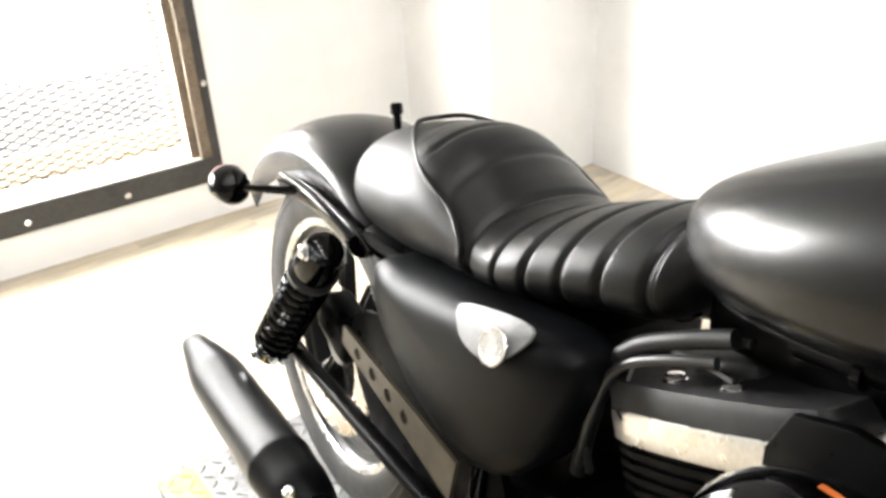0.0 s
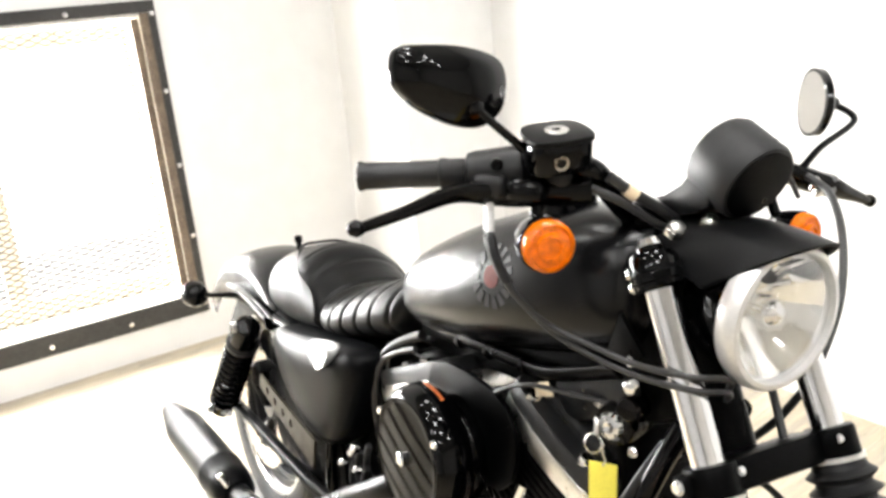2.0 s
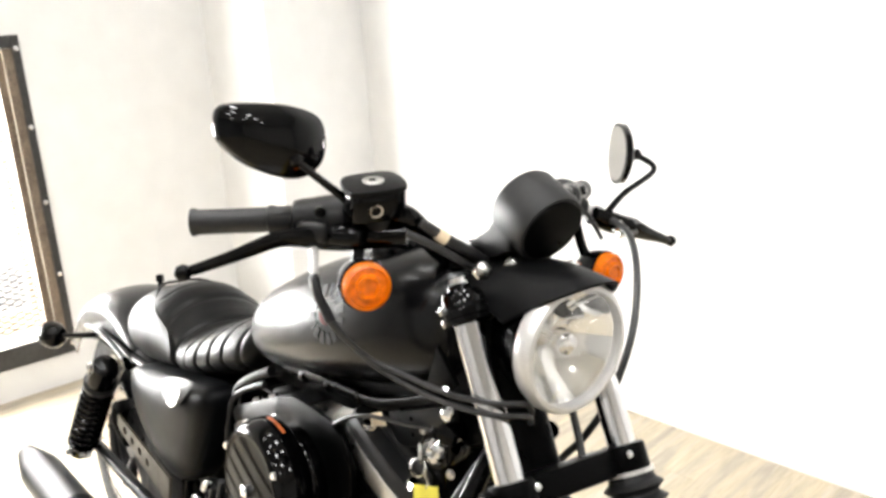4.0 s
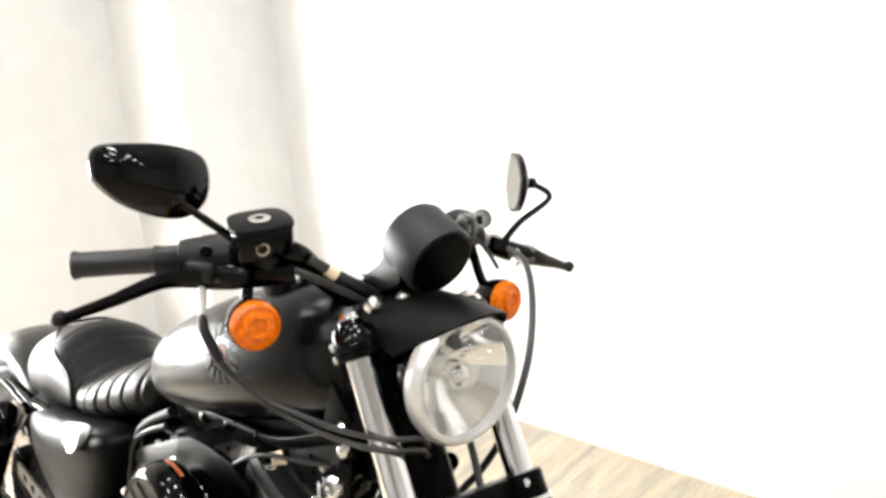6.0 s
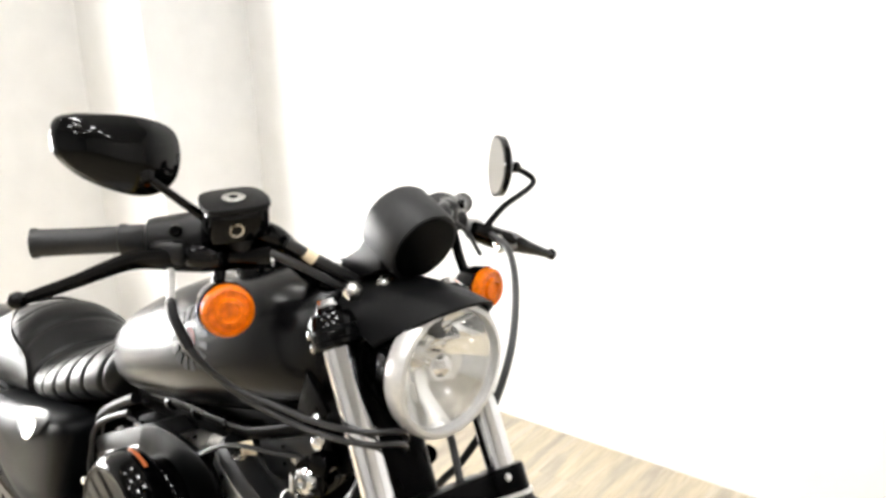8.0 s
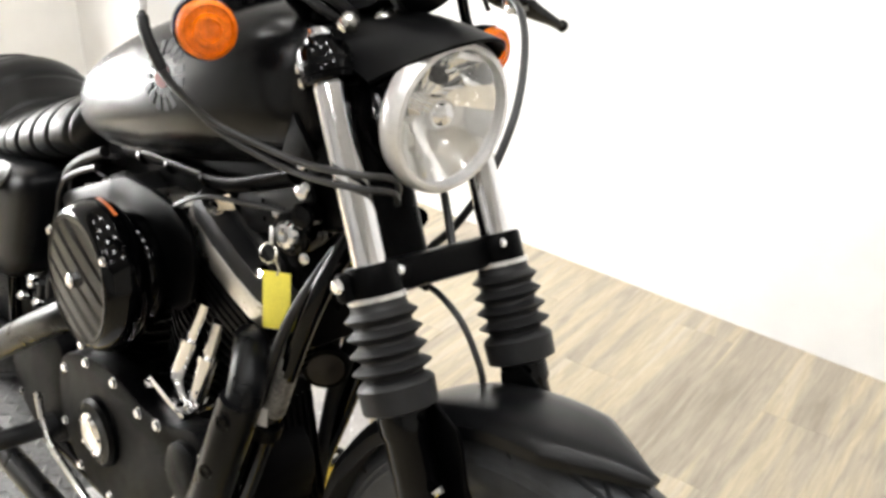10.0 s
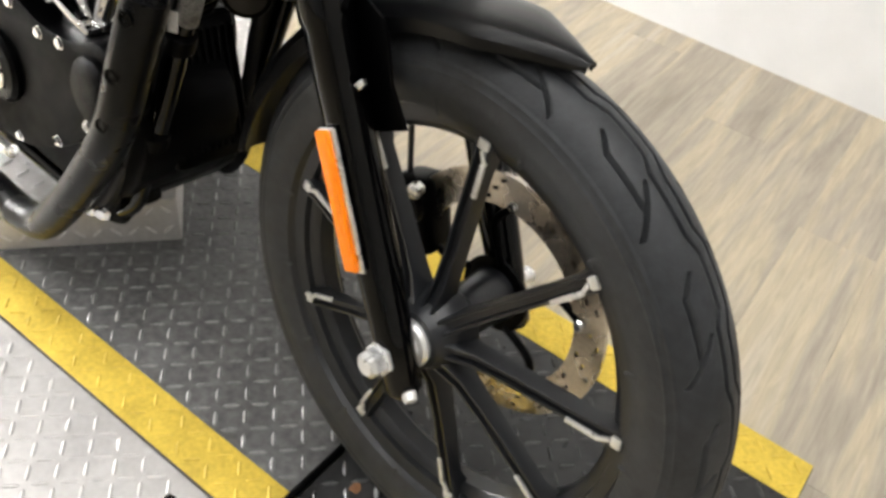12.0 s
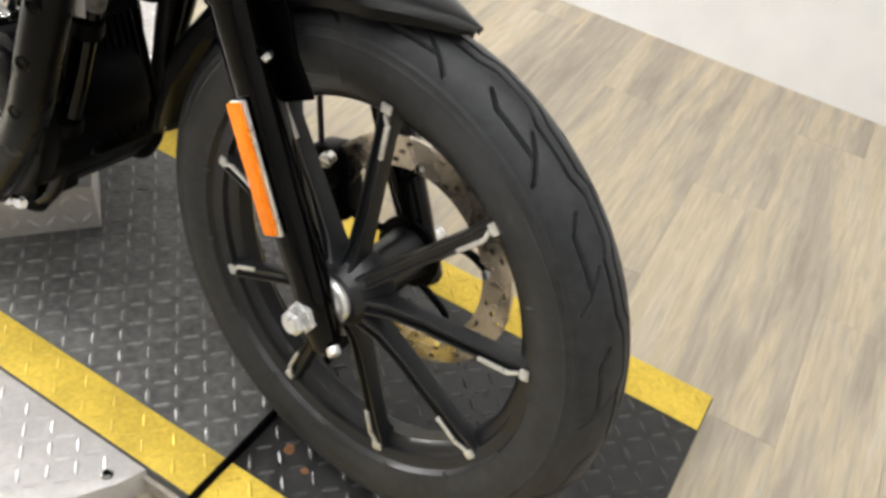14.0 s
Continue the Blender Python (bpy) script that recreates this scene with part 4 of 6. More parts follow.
# handlebar
BAR = [(-0.385, 0.0, 0.957), (-0.385, -0.045, 0.957), (-0.378, -0.085, 0.985), (-0.372, -0.120, 1.016), (-0.398, -0.150, 1.021), (-0.440, -0.185, 1.011), (-0.525, -0.305, 1.000)]
flip = lambda pts: [(x, -y, z) for x, y, z in pts]
part("handlebar", tube(flip(BAR)[:0:-1] + BAR, 0.0125, 16), GLOSS, bike, "black handlebar", FRONT)
for s in (-1, 1):
    part("riser", joined(lathe([(0.017, 0), (0.017, 0.035), (0.019, 0.04), (0.019, 0.052)], along((-0.392, s * 0.042, 0.918), (0.08, 0, 1)), 20), rbox(0.045, 0.034, 0.026, pose(-0.386, s * 0.042, 0.962, 0, -5, 0), 0.007)), BLACK, bike, "black handlebar riser", FRONT)
    bolt(bike, (0, 0, 0), (0, 0, 1), 1.4).matrix_basis = FRONT @ along((-0.368, s * 0.042, 0.974), (0.3, 0, 1)) @ Matrix.Scale(1.4, 4)


def hand_controls(s):
    """Grip, switch housing, perch and lever; s is -1 on the right, 1 on the left."""
    P = lambda x, y, z: Vector((x, y * (-s), z)) if s > 0 else Vector((x, y, z))
    ga, gb = P(-0.4725, -0.231, 1.0065), P(-0.528, -0.309, 1.0005)
    d = gb - ga
    L = d.length
    part("grip", lathe([(0.0140, -0.024), (0.0152, -0.022), (0.0152, -0.001), (0.0165, 0.002), (0.0165, 0.007), (0.0143, 0.009), (0.0140, L * 0.5), (0.0143, L - 0.007), (0.0158, L - 0.005), (0.0158, L - 0.001), (0.014, L)], along(ga, d), 28), GRIPRUBBER, bike, "black rubber grip", FRONT)
    # a split round housing on the bar, flattened at its foot
    hold = along(ga, d)
    sw = part("switch_housing", joined(lathe([(0.0165, -0.020), (0.0205, -0.022), (0.0225, -0.030), (0.0235, -0.044), (0.0240, -0.045), (0.0262, -0.066), (0.0258, -0.078), (0.020, -0.084), (0.013, -0.085)], hold, 32),
                                       rbox(0.040, 0.046, 0.026, Matrix.Translation(P(-0.436, -0.196, 0.998)) @ Matrix.Rotation(radians(-s * 36), 4, "Z"), 0.009, 3)), SWITCHBLACK, bike, "black switch housing", FRONT)
    part("button", lathe([(0.0065, 0), (0.0065, 0.005), (0.005, 0.007), (0.002, 0.0072)], along(P(-0.4235, -0.2015, 1.020), P(0.8, -0.5, 0.25)), 14), GLOSS, sw, "round black button")
    part("housing_screw", lathe([(0.004, 0), (0.004, 0.003), (0.002, 0.0032)], along(P(-0.418, -0.198, 1.000), P(0.8, -0.5, 0.0)), 10), STEEL, sw)
    if s < 0:
        blade = [(-0.392, -0.140, 0.992), (-0.415, -0.175, 0.990), (-0.432, -0.210, 0.991), (-0.440, -0.245, 0.990), (-0.437, -0.300, 0.977), (-0.430, -0.350, 0.968)]
    else:
        blade = [(-0.402, -0.205, 0.988), (-0.392, -0.235, 0.977), (-0.384, -0.268, 0.967), (-0.383, -0.295, 0.958), (-0.384, -0.325, 0.949), (-0.386, -0.350, 0.941)]
    lever = part("lever", tube([P(*p) for p in blade], [0.0145, 0.0170, 0.0155, 0.0118, 0.0086, 0.0068], 12, flat=0.75), GLOSS, bike, "black hand lever", FRONT)
    part("lever_ball", lathe([(0.003, -0.009), (0.0065, -0.0065), (0.0088, 0), (0.0065, 0.0065), (0.003, 0.009)], along(P(blade[-1][0], blade[-1][1] - 0.004, blade[-1][2]), (0, 1, 0)), 16), GLOSS, lever, "round lever end")
    part("perch_clamp", rbox(0.046, 0.026, 0.042, Matrix.Translation(P(-0.395, -0.152, 1.014)) @ Matrix.Rotation(radians(-s * 36), 4, "Z"), 0.012, 3), SWITCHBLACK, bike, "black perch clamp round the bar", FRONT)
    if s < 0:
        part("lever_perch", rbox(0.040, 0.075, 0.024, Matrix.Translation(P(-0.408, -0.165, 0.997)) @ Matrix.Rotation(radians(36), 4, "Z"), 0.009, 3), GLOSS, bike, "black lever perch", FRONT)
        part("master_cylinder", tube([P(-0.440, -0.212, 0.990), P(-0.415, -0.178, 0.992), P(-0.372, -0.120, 0.998)], [0.0125, 0.0165, 0.0165], 18, 4), GLOSS, bike, "black brake master cylinder", FRONT)
    else:
        # gloss black perch whose white reflection is put into a grey colour
        perch = part("lever_perch", joined(rbox(0.030, 0.036, 0.024, Matrix.Translation(P(-0.390, -0.255, 0.972)) @ Matrix.Rotation(radians(-20), 4, "Z"), 0.006, 2), rbox(0.050, 0.030, 0.024, Matrix.Translation(P(-0.420, -0.228, 0.984)) @ Matrix.Rotation(radians(-36), 4, "Z"), 0.008, 2)), SATINGREY, bike, "black clutch lever perch, white reflection painted as grey", FRONT)
        part("adjuster", lathe([(0.006, -0.012), (0.0085, -0.010), (0.0085, 0.004), (0.006, 0.006), (0.006, 0.014)], along(P(-0.378, -0.232, 0.972), (0.6, -0.2, -0.6)), 12), STEEL, perch, "knurled cable adjuster")


hand_controls(-1)
hand_controls(1)
# brake fluid reservoir on the right
rm = Matrix.Translation((-0.386, -0.155, 1.034)) @ Matrix.Rotation(radians(9), 4, "Y") @ Matrix.Rotation(radians(9), 4, "X") @ Matrix.Rotation(radians(-14), 4, "Z") @ Matrix.Diagonal((0.84, 0.82, 0.76, 1))
res = part("brake_reservoir", prism(rounded([(-0.032, -0.030), (-0.006, -0.040), (0.028, -0.036), (0.035, -0.010), (0.035, 0.016), (0.026, 0.036), (-0.004, 0.040), (-0.032, 0.030), (-0.037, 0.0)], 3), 0.040, rm @ Matrix.Translation((0, 0, -0.018)), 0.003), GLOSS, bike, "black brake fluid reservoir", FRONT)
part("reservoir_cap", prism(rounded([(-0.034, -0.032), (-0.006, -0.042), (0.030, -0.038), (0.037, -0.010), (0.037, 0.016), (0.028, 0.038), (-0.004, 0.042), (-0.034, 0.032), (-0.039, 0.0)], 3), 0.009, rm @ Matrix.Translation((0, 0, 0.0215)), 0.003), MATTE, res, "black reservoir cover")
part("cover_plate", ring_lathe([(0.006, 0.0312), (0.014, 0.0312), (0.0148, 0.0326), (0.014, 0.0334), (0.006, 0.0334)], rm @ Matrix.Translation((0.0, 0, -0.0005)), 28), ALLOY, res, "bright ring on the cover")
part("sight_glass", ring_lathe([(0.0068, 0.0), (0.0092, 0.0), (0.0092, 0.0035), (0.0068, 0.003)], rm @ along((0.034, -0.008, 0.000), (1, 0, 0)), 24), DISC, res, "round sight glass")


def mirror(m, stem, label, deep=1.0, wide=True):
    """Oval mirror: bowl towards -z of m, glass towards +z."""
    if wide:
        out = rounded([(0.056, 0.030), (0.061, 0.012), (0.055, -0.007), (0.029, -0.026), (-0.010, -0.038), (-0.038, -0.036), (-0.056, -0.019), (-0.059, 0.008), (-0.048, 0.030), (-0.014, 0.038), (0.029, 0.036)], 5)
    else:
        out = [(0.056 * math.copysign(abs(math.cos(a)) ** 0.95, math.cos(a)), 0.043 * math.copysign(abs(math.sin(a)) ** 0.95, math.sin(a)) * (1 - 0.10 * math.cos(a))) for a in (2 * math.pi * k / 40 for k in range(40))]
    rings = []
    for f, h in ((0.965, 0.004), (1.0, 0.004), (1.0, -0.004), (0.955, -0.0105), (0.93, -0.0125), (0.74, -0.0185), (0.70, -0.0205), (0.45, -0.0275), (0.15, -0.029)):
        rings.append([m @ Vector((x * f, (y - 0.004) * f + 0.004, h * (deep if h < -0.004 else 1))) for x, y in out])
    shell = part("mirror", loft(rings), GLOSS, bike, label, FRONT)
    part("mirror_glass", loft([[m @ Vector((x * 0.90, y * 0.90, h)) for x, y in out] for h in (0.0035, 0.0048)]), MIRROR, shell, "silvered mirror glass")
    part("mirror_stem", tube(stem, [0.0056, 0.0046, 0.0044, 0.0048], 10), GLOSS, shell, "black mirror stem")
    part("stem_joint", lathe([(0.003, -0.008), (0.007, -0.006), (0.0085, 0), (0.007, 0.006), (0.003, 0.008)], along(stem[-1], (1, 0, 0.4)), 16), GLOSS, shell, "mirror ball joint")
    return shell


def facing(p, n, up=(0, 0, 1)):
    z = Vector(n).normalized()
    x = Vector(up).cross(z).normalized()
    y = z.cross(x)
    return Matrix.Translation(p) @ Matrix((x, y, z)).transposed().to_4x4()


mirror(facing((-0.424, -0.258, 1.100), (-1.0, 0.12, -0.12), (0, 0.10, 1)), [(-0.398, -0.172, 1.028), (-0.402, -0.195, 1.046), (-0.401, -0.225, 1.068), (-0.400, -0.243, 1.082)], "gloss black oval mirror turned towards the rider")
mirror(facing((-0.430, 0.282, 1.067), (-0.56, -0.83, 0.02), (0, 0, 1)), [(-0.392, 0.215, 0.985), (-0.395, 0.255, 1.015), (-0.400, 0.322, 1.046), (-0.420, 0.303, 1.066)], "black mirror swung round beside the clutch lever", 0.5, False)


def turn_signal(p, d, arm, label, scale=1.0, mat=AMBER, m=FRONT):
    k = scale
    mm = along(p, d)
    sig = part("turn_signal", lathe([(0.006 * k, -0.044 * k), (0.016 * k, -0.041 * k), (0.025 * k, -0.030 * k), (0.0285 * k, -0.012 * k), (0.029 * k, -0.002 * k), (0.026 * k, -0.001 * k)], mm, 32), GLOSS, bike, label, m)
    if mat:
        part("signal_lens", lathe([(0.0265 * k, -0.003), (0.0275 * k, 0.003 * k), (0.0265 * k, 0.009 * k), (0.0225 * k, 0.0125 * k), (0.0215 * k, 0.0095 * k), (0.0150 * k, 0.0110 * k), (0.0140 * k, 0.0150 * k), (0.0105 * k, 0.0158 * k), (0.0095 * k, 0.0125 * k), (0.002 * k, 0.0130 * k)], mm, 32), mat, sig, "ribbed amber lens", angle=20)
    part("signal_arm", tube(arm, 0.0068, 12), GLOSS, sig, "black signal stalk")
    return sig


turn_signal((-0.369, -0.175, 0.945), (1, -0.28, 0.02), [(-0.398, -0.170, 0.958), (-0.402, -0.165, 0.975), (-0.402, -0.160, 0.995)], "black front turn signal with amber lens")
turn_signal((-0.362, 0.195, 0.918), (1, 0.10, 0.02), [(-0.390, 0.184, 0.935), (-0.398, 0.180, 0.955), (-0.398, 0.165, 0.992)], "black front turn signal with amber lens")

# cables
def cable(pts, r=0.0042, label="", m=FRONT, mat=None, name="cable"):
    return part(name, tube(pts, r, 10), mat or CABLE, bike, label, m)


for k in (0, 1):
    o, q = 0.004 * k, 0.0110 * k
    cable([(-0.432 - q, -0.203 + o, 0.992), (-0.415 - q, -0.213 + o, 0.955), (-0.405 - q, -0.215 + o, 0.935), (-0.389 - q * 0.7, -0.205 + o, 0.900), (-0.375, -0.168 + o, 0.860 - q * 0.6), (-0.343, -0.137 + o * 0.4, 0.842 - q), (-0.290, -0.116, 0.834 - q), (-0.236, -0.098, 0.838 - q * 1.2), (-0.229, -0.058, 0.830 - q * 1.2), (-0.262, -0.02, 0.800 - q)], 0.0034, "black throttle cable")
    part("cable_sleeve", tube([(-0.412 - q, -0.2140 + o, 0.948), (-0.404 - q, -0.2145 + o, 0.933), (-0.391 - q * 0.7, -0.2065 + o, 0.904)], 0.0056, 12), SOFT_RUBBER, bike, "black rubber cable sleeve", FRONT)
    # plated metal: its bright reflection is put into a pale colour
    part("cable_ferrule", tube([(-0.432 - q, -0.203 + o, 0.993), (-0.414 - q, -0.2135 + o, 0.953)], 0.0042, 10), PALE, bike, "plated cable end, its shine painted pale", FRONT)
cable([(-0.388, 0.222, 0.985), (-0.350, 0.222, 0.968), (-0.300, 0.185, 0.930), (-0.258, 0.135, 0.870), (-0.250, 0.095, 0.800), (-0.27, 0.075, 0.745), (-0.30, 0.06, 0.70), (-0.34, 0.05, 0.62)], 0.0048, "black clutch cable looping down")
cable([(-0.362, -0.128, 1.000), (-0.345, -0.10, 0.985), (-0.338, -0.06, 0.962), (-0.33, -0.02, 0.94), (-0.29, 0.02, 0.88), (-0.262, 0.04, 0.80), (-0.222, 0.03, 0.735)], 0.0045, "black brake hose")
cable([(-0.262, 0.020, 0.694), (-0.235, 0.025, 0.690), (-0.203, 0.030, 0.672), (-0.178, 0.032, 0.645), (-0.160, 0.033, 0.613), (-0.155, 0.040, 0.55), (-0.150, 0.062, 0.40)], 0.0036, "black brake hose to the caliper")
part("hose_union", joined(rbox(0.035, 0.03, 0.022, pose(-0.270, 0.012, 0.700, 0, -20, 0), 0.006), lathe([(0.006, 0), (0.006, 0.016), (0.004, 0.018)], along((-0.262, 0.018, 0.695), (1, 0.2, -0.1)), 10)), BLACK, bike, "black hose union under the clamp", FRONT)
cable([(-0.36, 0.18, 0.965), (-0.36, 0.15, 1.0), (-0.375, 0.13, 1.01), (-0.385, 0.10, 0.99)], 0.003, "thin black wire")
cable([(-0.352, -0.115, 1.012), (-0.342, -0.09, 0.995), (-0.335, -0.055, 0.975), (-0.345, -0.02, 0.955)], 0.006, "black wiring sleeve along the bar")
part("wire_marker", tube([(-0.345, -0.098, 1.0), (-0.341, -0.088, 0.9925)], 0.0072, 12), TAN, bike, "pale wire sleeve", FRONT)

# ---- tank ----
TANK = [(-0.872, 0.022, 0.785, 0.752), (-0.860, 0.050, 0.802, 0.738), (-0.832, 0.075, 0.822, 0.728), (-0.78, 0.101, 0.850, 0.724), (-0.71, 0.118, 0.883, 0.730), (-0.63, 0.1265, 0.916, 0.744), (-0.55, 0.1265, 0.942, 0.760),
        (-0.47, 0.119, 0.960, 0.780), (-0.41, 0.105, 0.964, 0.797), (-0.37, 0.086, 0.956, 0.812), (-0.352, 0.062, 0.940, 0.826), (-0.345, 0.03, 0.918, 0.845)]
TE = 0.78


def tank_at(x):
    xs = [t[0] for t in TANK]
    return [float(np.interp(x, xs, [t[i] for t in TANK])) for i in (1, 2, 3)]


def tank_y(x, z):
    w, zt, zb = tank_at(x)
    zc = zb + 0.40 * (zt - zb)
    u = (z - zc) / ((zt - zc) if z > zc else (zc - zb))
    s = min(1.0, abs(u)) ** (1 / TE)
    return w * max(0.0, 1 - s * s) ** (TE / 2)


path = smooth_path([(t[0], t[1], t[2]) for t in TANK], 4)
low = smooth_path([(t[0], t[3], 0) for t in TANK], 4)
rings = []
for p, q in zip(path, low):
    w, zt, zb = p.y, p.z, q.y
    zc = zb + 0.40 * (zt - zb)
    ring = []
    for k in range(48):
        a = 2 * math.pi * k / 48
        c, s = math.cos(a), math.sin(a)
        ring.append(Vector((p.x, w * math.copysign(abs(c) ** TE, c), zc + math.copysign(abs(s) ** TE, s) * ((zt - zc) if s > 0 else (zc - zb)))))
    rings.append(ring)
tank = part("fuel_tank", loft(rings), SATIN, bike, "matte black fuel tank with a round grey and red emblem", angle=60)
part("filler_cap", lathe([(0.036, -0.01), (0.037, 0.008), (0.034, 0.013), (0.012, 0.016), (0.004, 0.016)], along((-0.50, -0.035, 0.953), (-0.06, -0.25, 1)), 36), GLOSS, tank, "black filler cap")
part("tank_seam", tube([(x, -tank_y(x, z) * 0.985, z) for x, z in ((-0.85, 0.741), (-0.78, 0.733), (-0.68, 0.742), (-0.58, 0.758), (-0.48, 0.780), (-0.40, 0.803))], 0.005, 8), SATIN, tank, "lower tank seam")


def decal(x0, z0, cells, name, mat, label):
    """A flat print on the tank's side: small cells (x, z offsets) laid on its skin."""
    bm = bmesh.new()
    for poly in cells:
        vs = []
        for dx, dz in poly:
            x, z = x0 + dx, z0 + dz
            vs.append(bm.verts.new((x, -tank_y(x, z) - 0.0014, z)))
        bm.faces.new(vs)
    return part(name, bm, mat, tank, label, smooth=False)


EX, EZ = -0.530, 0.870
for k in range(15):
    a, r0, cells = 2 * math.pi * k / 15, 0.0225 if k % 2 else 0.0240, []
    for q in range(3):
        c0, c1 = -0.115 + 0.23 * q / 3, -0.115 + 0.23 * (q + 1) / 3
        cells.append([(r * math.cos(a + t), r * math.sin(a + t)) for r, t in ((r0, c0), (0.0385, c0), (0.0385, c1), (r0, c1))])
    decal(EX, EZ, cells, "emblem_bar", GREY_PRINT, "plain grey bar of the round emblem")
dot = [[(r * math.cos(t), r * math.sin(t)) for r, t in ((r0, 2 * math.pi * k / 20), (r1, 2 * math.pi * k / 20), (r1, 2 * math.pi * (k + 1) / 20), (r0, 2 * math.pi * (k + 1) / 20))] for k in range(20) for r0, r1 in ((0.0002, 0.007), (0.007, 0.0135))]
decal(EX, EZ, dot, "emblem_disc", RED, "red disc")

# ---- seat ----
SEATS = [(-1.425, 0.030, 0.600, 0.655), (-1.405, 0.080, 0.585, 0.695), (-1.34, 0.104, 0.574, 0.725), (-1.25, 0.114, 0.578, 0.750), (-1.19, 0.113, 0.589, 0.754), (-1.12, 0.109, 0.602, 0.724), (-1.07, 0.108, 0.612, 0.706), (-1.02, 0.110, 0.623, 0.722),
         (-0.96, 0.104, 0.640, 0.746), (-0.90, 0.099, 0.660, 0.767), (-0.86, 0.092, 0.672, 0.778), (-0.835, 0.080, 0.694, 0.786), (-0.815, 0.056, 0.724, 0.788), (-0.805, 0.026, 0.747, 0.782)]
SE = 0.92


def seat_at(x):
    xs = [t[0] for t in SEATS]
    return [float(np.interp(x, xs, [t[i] for t in SEATS])) for i in (1, 2, 3)]


def seat_y(x, z):
    w, zb, zt = seat_at(x)
    zc = zb + 0.42 * (zt - zb)
    u = abs(z - zc) / ((zt - zc) if z > zc else (zc - zb))
    s = min(1.0, u) ** (1 / SE)
    return w * max(0.0, 1 - s * s) ** (SE / 2)


top = smooth_path([(t[0], t[1], t[3]) for t in SEATS], 18)
low = smooth_path([(t[0], t[2], 0) for t in SEATS], 18)
rings = []
for p, q in zip(top, low):
    w, zb, zt = p.y, q.y, p.z
    zc = zb + 0.42 * (zt - zb)
    ring = []
    for k in range(56):
        a = 2 * math.pi * k / 56
        c, s = math.cos(a), math.sin(a)
        y, z = w * math.copysign(abs(c) ** SE, c), zc + math.copysign(abs(s) ** SE, s) * ((zt - zc) if s > 0 else (zc - zb))
        edge = float(np.interp(p.x, (-1.32, -1.2, -1.107, -1.09), (0.03, 0.085, 0.105, 1.0)))
        on = (p.x > -1.10 or (abs(y) < edge and s > 0.2)) and -1.34 < p.x < -0.85
        if on:
            rib = abs(math.sin(math.pi * (p.x + 1.09) / (0.046 if p.x > -1.10 else 0.062)))
            cut = (0.0055 if p.x > -1.10 else 0.0032) * (1 - min(1.0, rib / 0.42)) ** 1.2 + 0.0012
            d = Vector((0, y / max(w, 0.01), (z - zc) / 0.09)).normalized()
            y, z = y - d.y * cut, z - d.z * cut
        ring.append(Vector((p.x, y, z)))
    rings.append(ring)
seat = part("seat", loft(rings), SEAT, bike, "black vinyl solo seat with stitched cross ribs", angle=70)
for s in (-1, 1):
    pts = []
    for x, z in ((-1.315, 0.735), (-1.27, 0.728), (-1.20, 0.712), (-1.14, 0.692), (-1.107, 0.668), (-1.096, 0.640), (-1.090, 0.612)):
        pts.append((x, s * (seat_y(x, min(z, seat_at(x)[2] - 0.004)) + 0.001), z))
    part("piping", tube([(-1.33, 0.0, 0.733)] + pts, 0.0032, 8), SEAT, seat, "raised piping seam")
    part("seat_edge", tube([(x, s * (seat_y(x, z) + 0.0005), z) for x, z in ((-1.39, 0.600), (-1.30, 0.588), (-1.20, 0.592), (-1.09, 0.612), (-1.0, 0.630), (-0.93, 0.650), (-0.87, 0.670), (-0.838, 0.696))], 0.0040, 8), BLACK, seat, "lower seat edge")
part("seat_screw", joined(lathe([(0.006, 0), (0.006, 0.020), (0.009, 0.022), (0.009, 0.034), (0.006, 0.037)], along((-1.432, 0.0, 0.690), (-0.2, 0, 1)), 12)), GLOSS, bike, "black seat thumb screw")

def flat_case(poly, y0, y1, bevel=0.008):
    """An outline in x and z, thick from y0 to y1."""
    return prism([(x, z) for x, z in poly], abs(y1 - y0), Matrix.Translation((0, max(y0, y1), 0)) @ Matrix.Rotation(radians(90), 4, "X"), bevel)


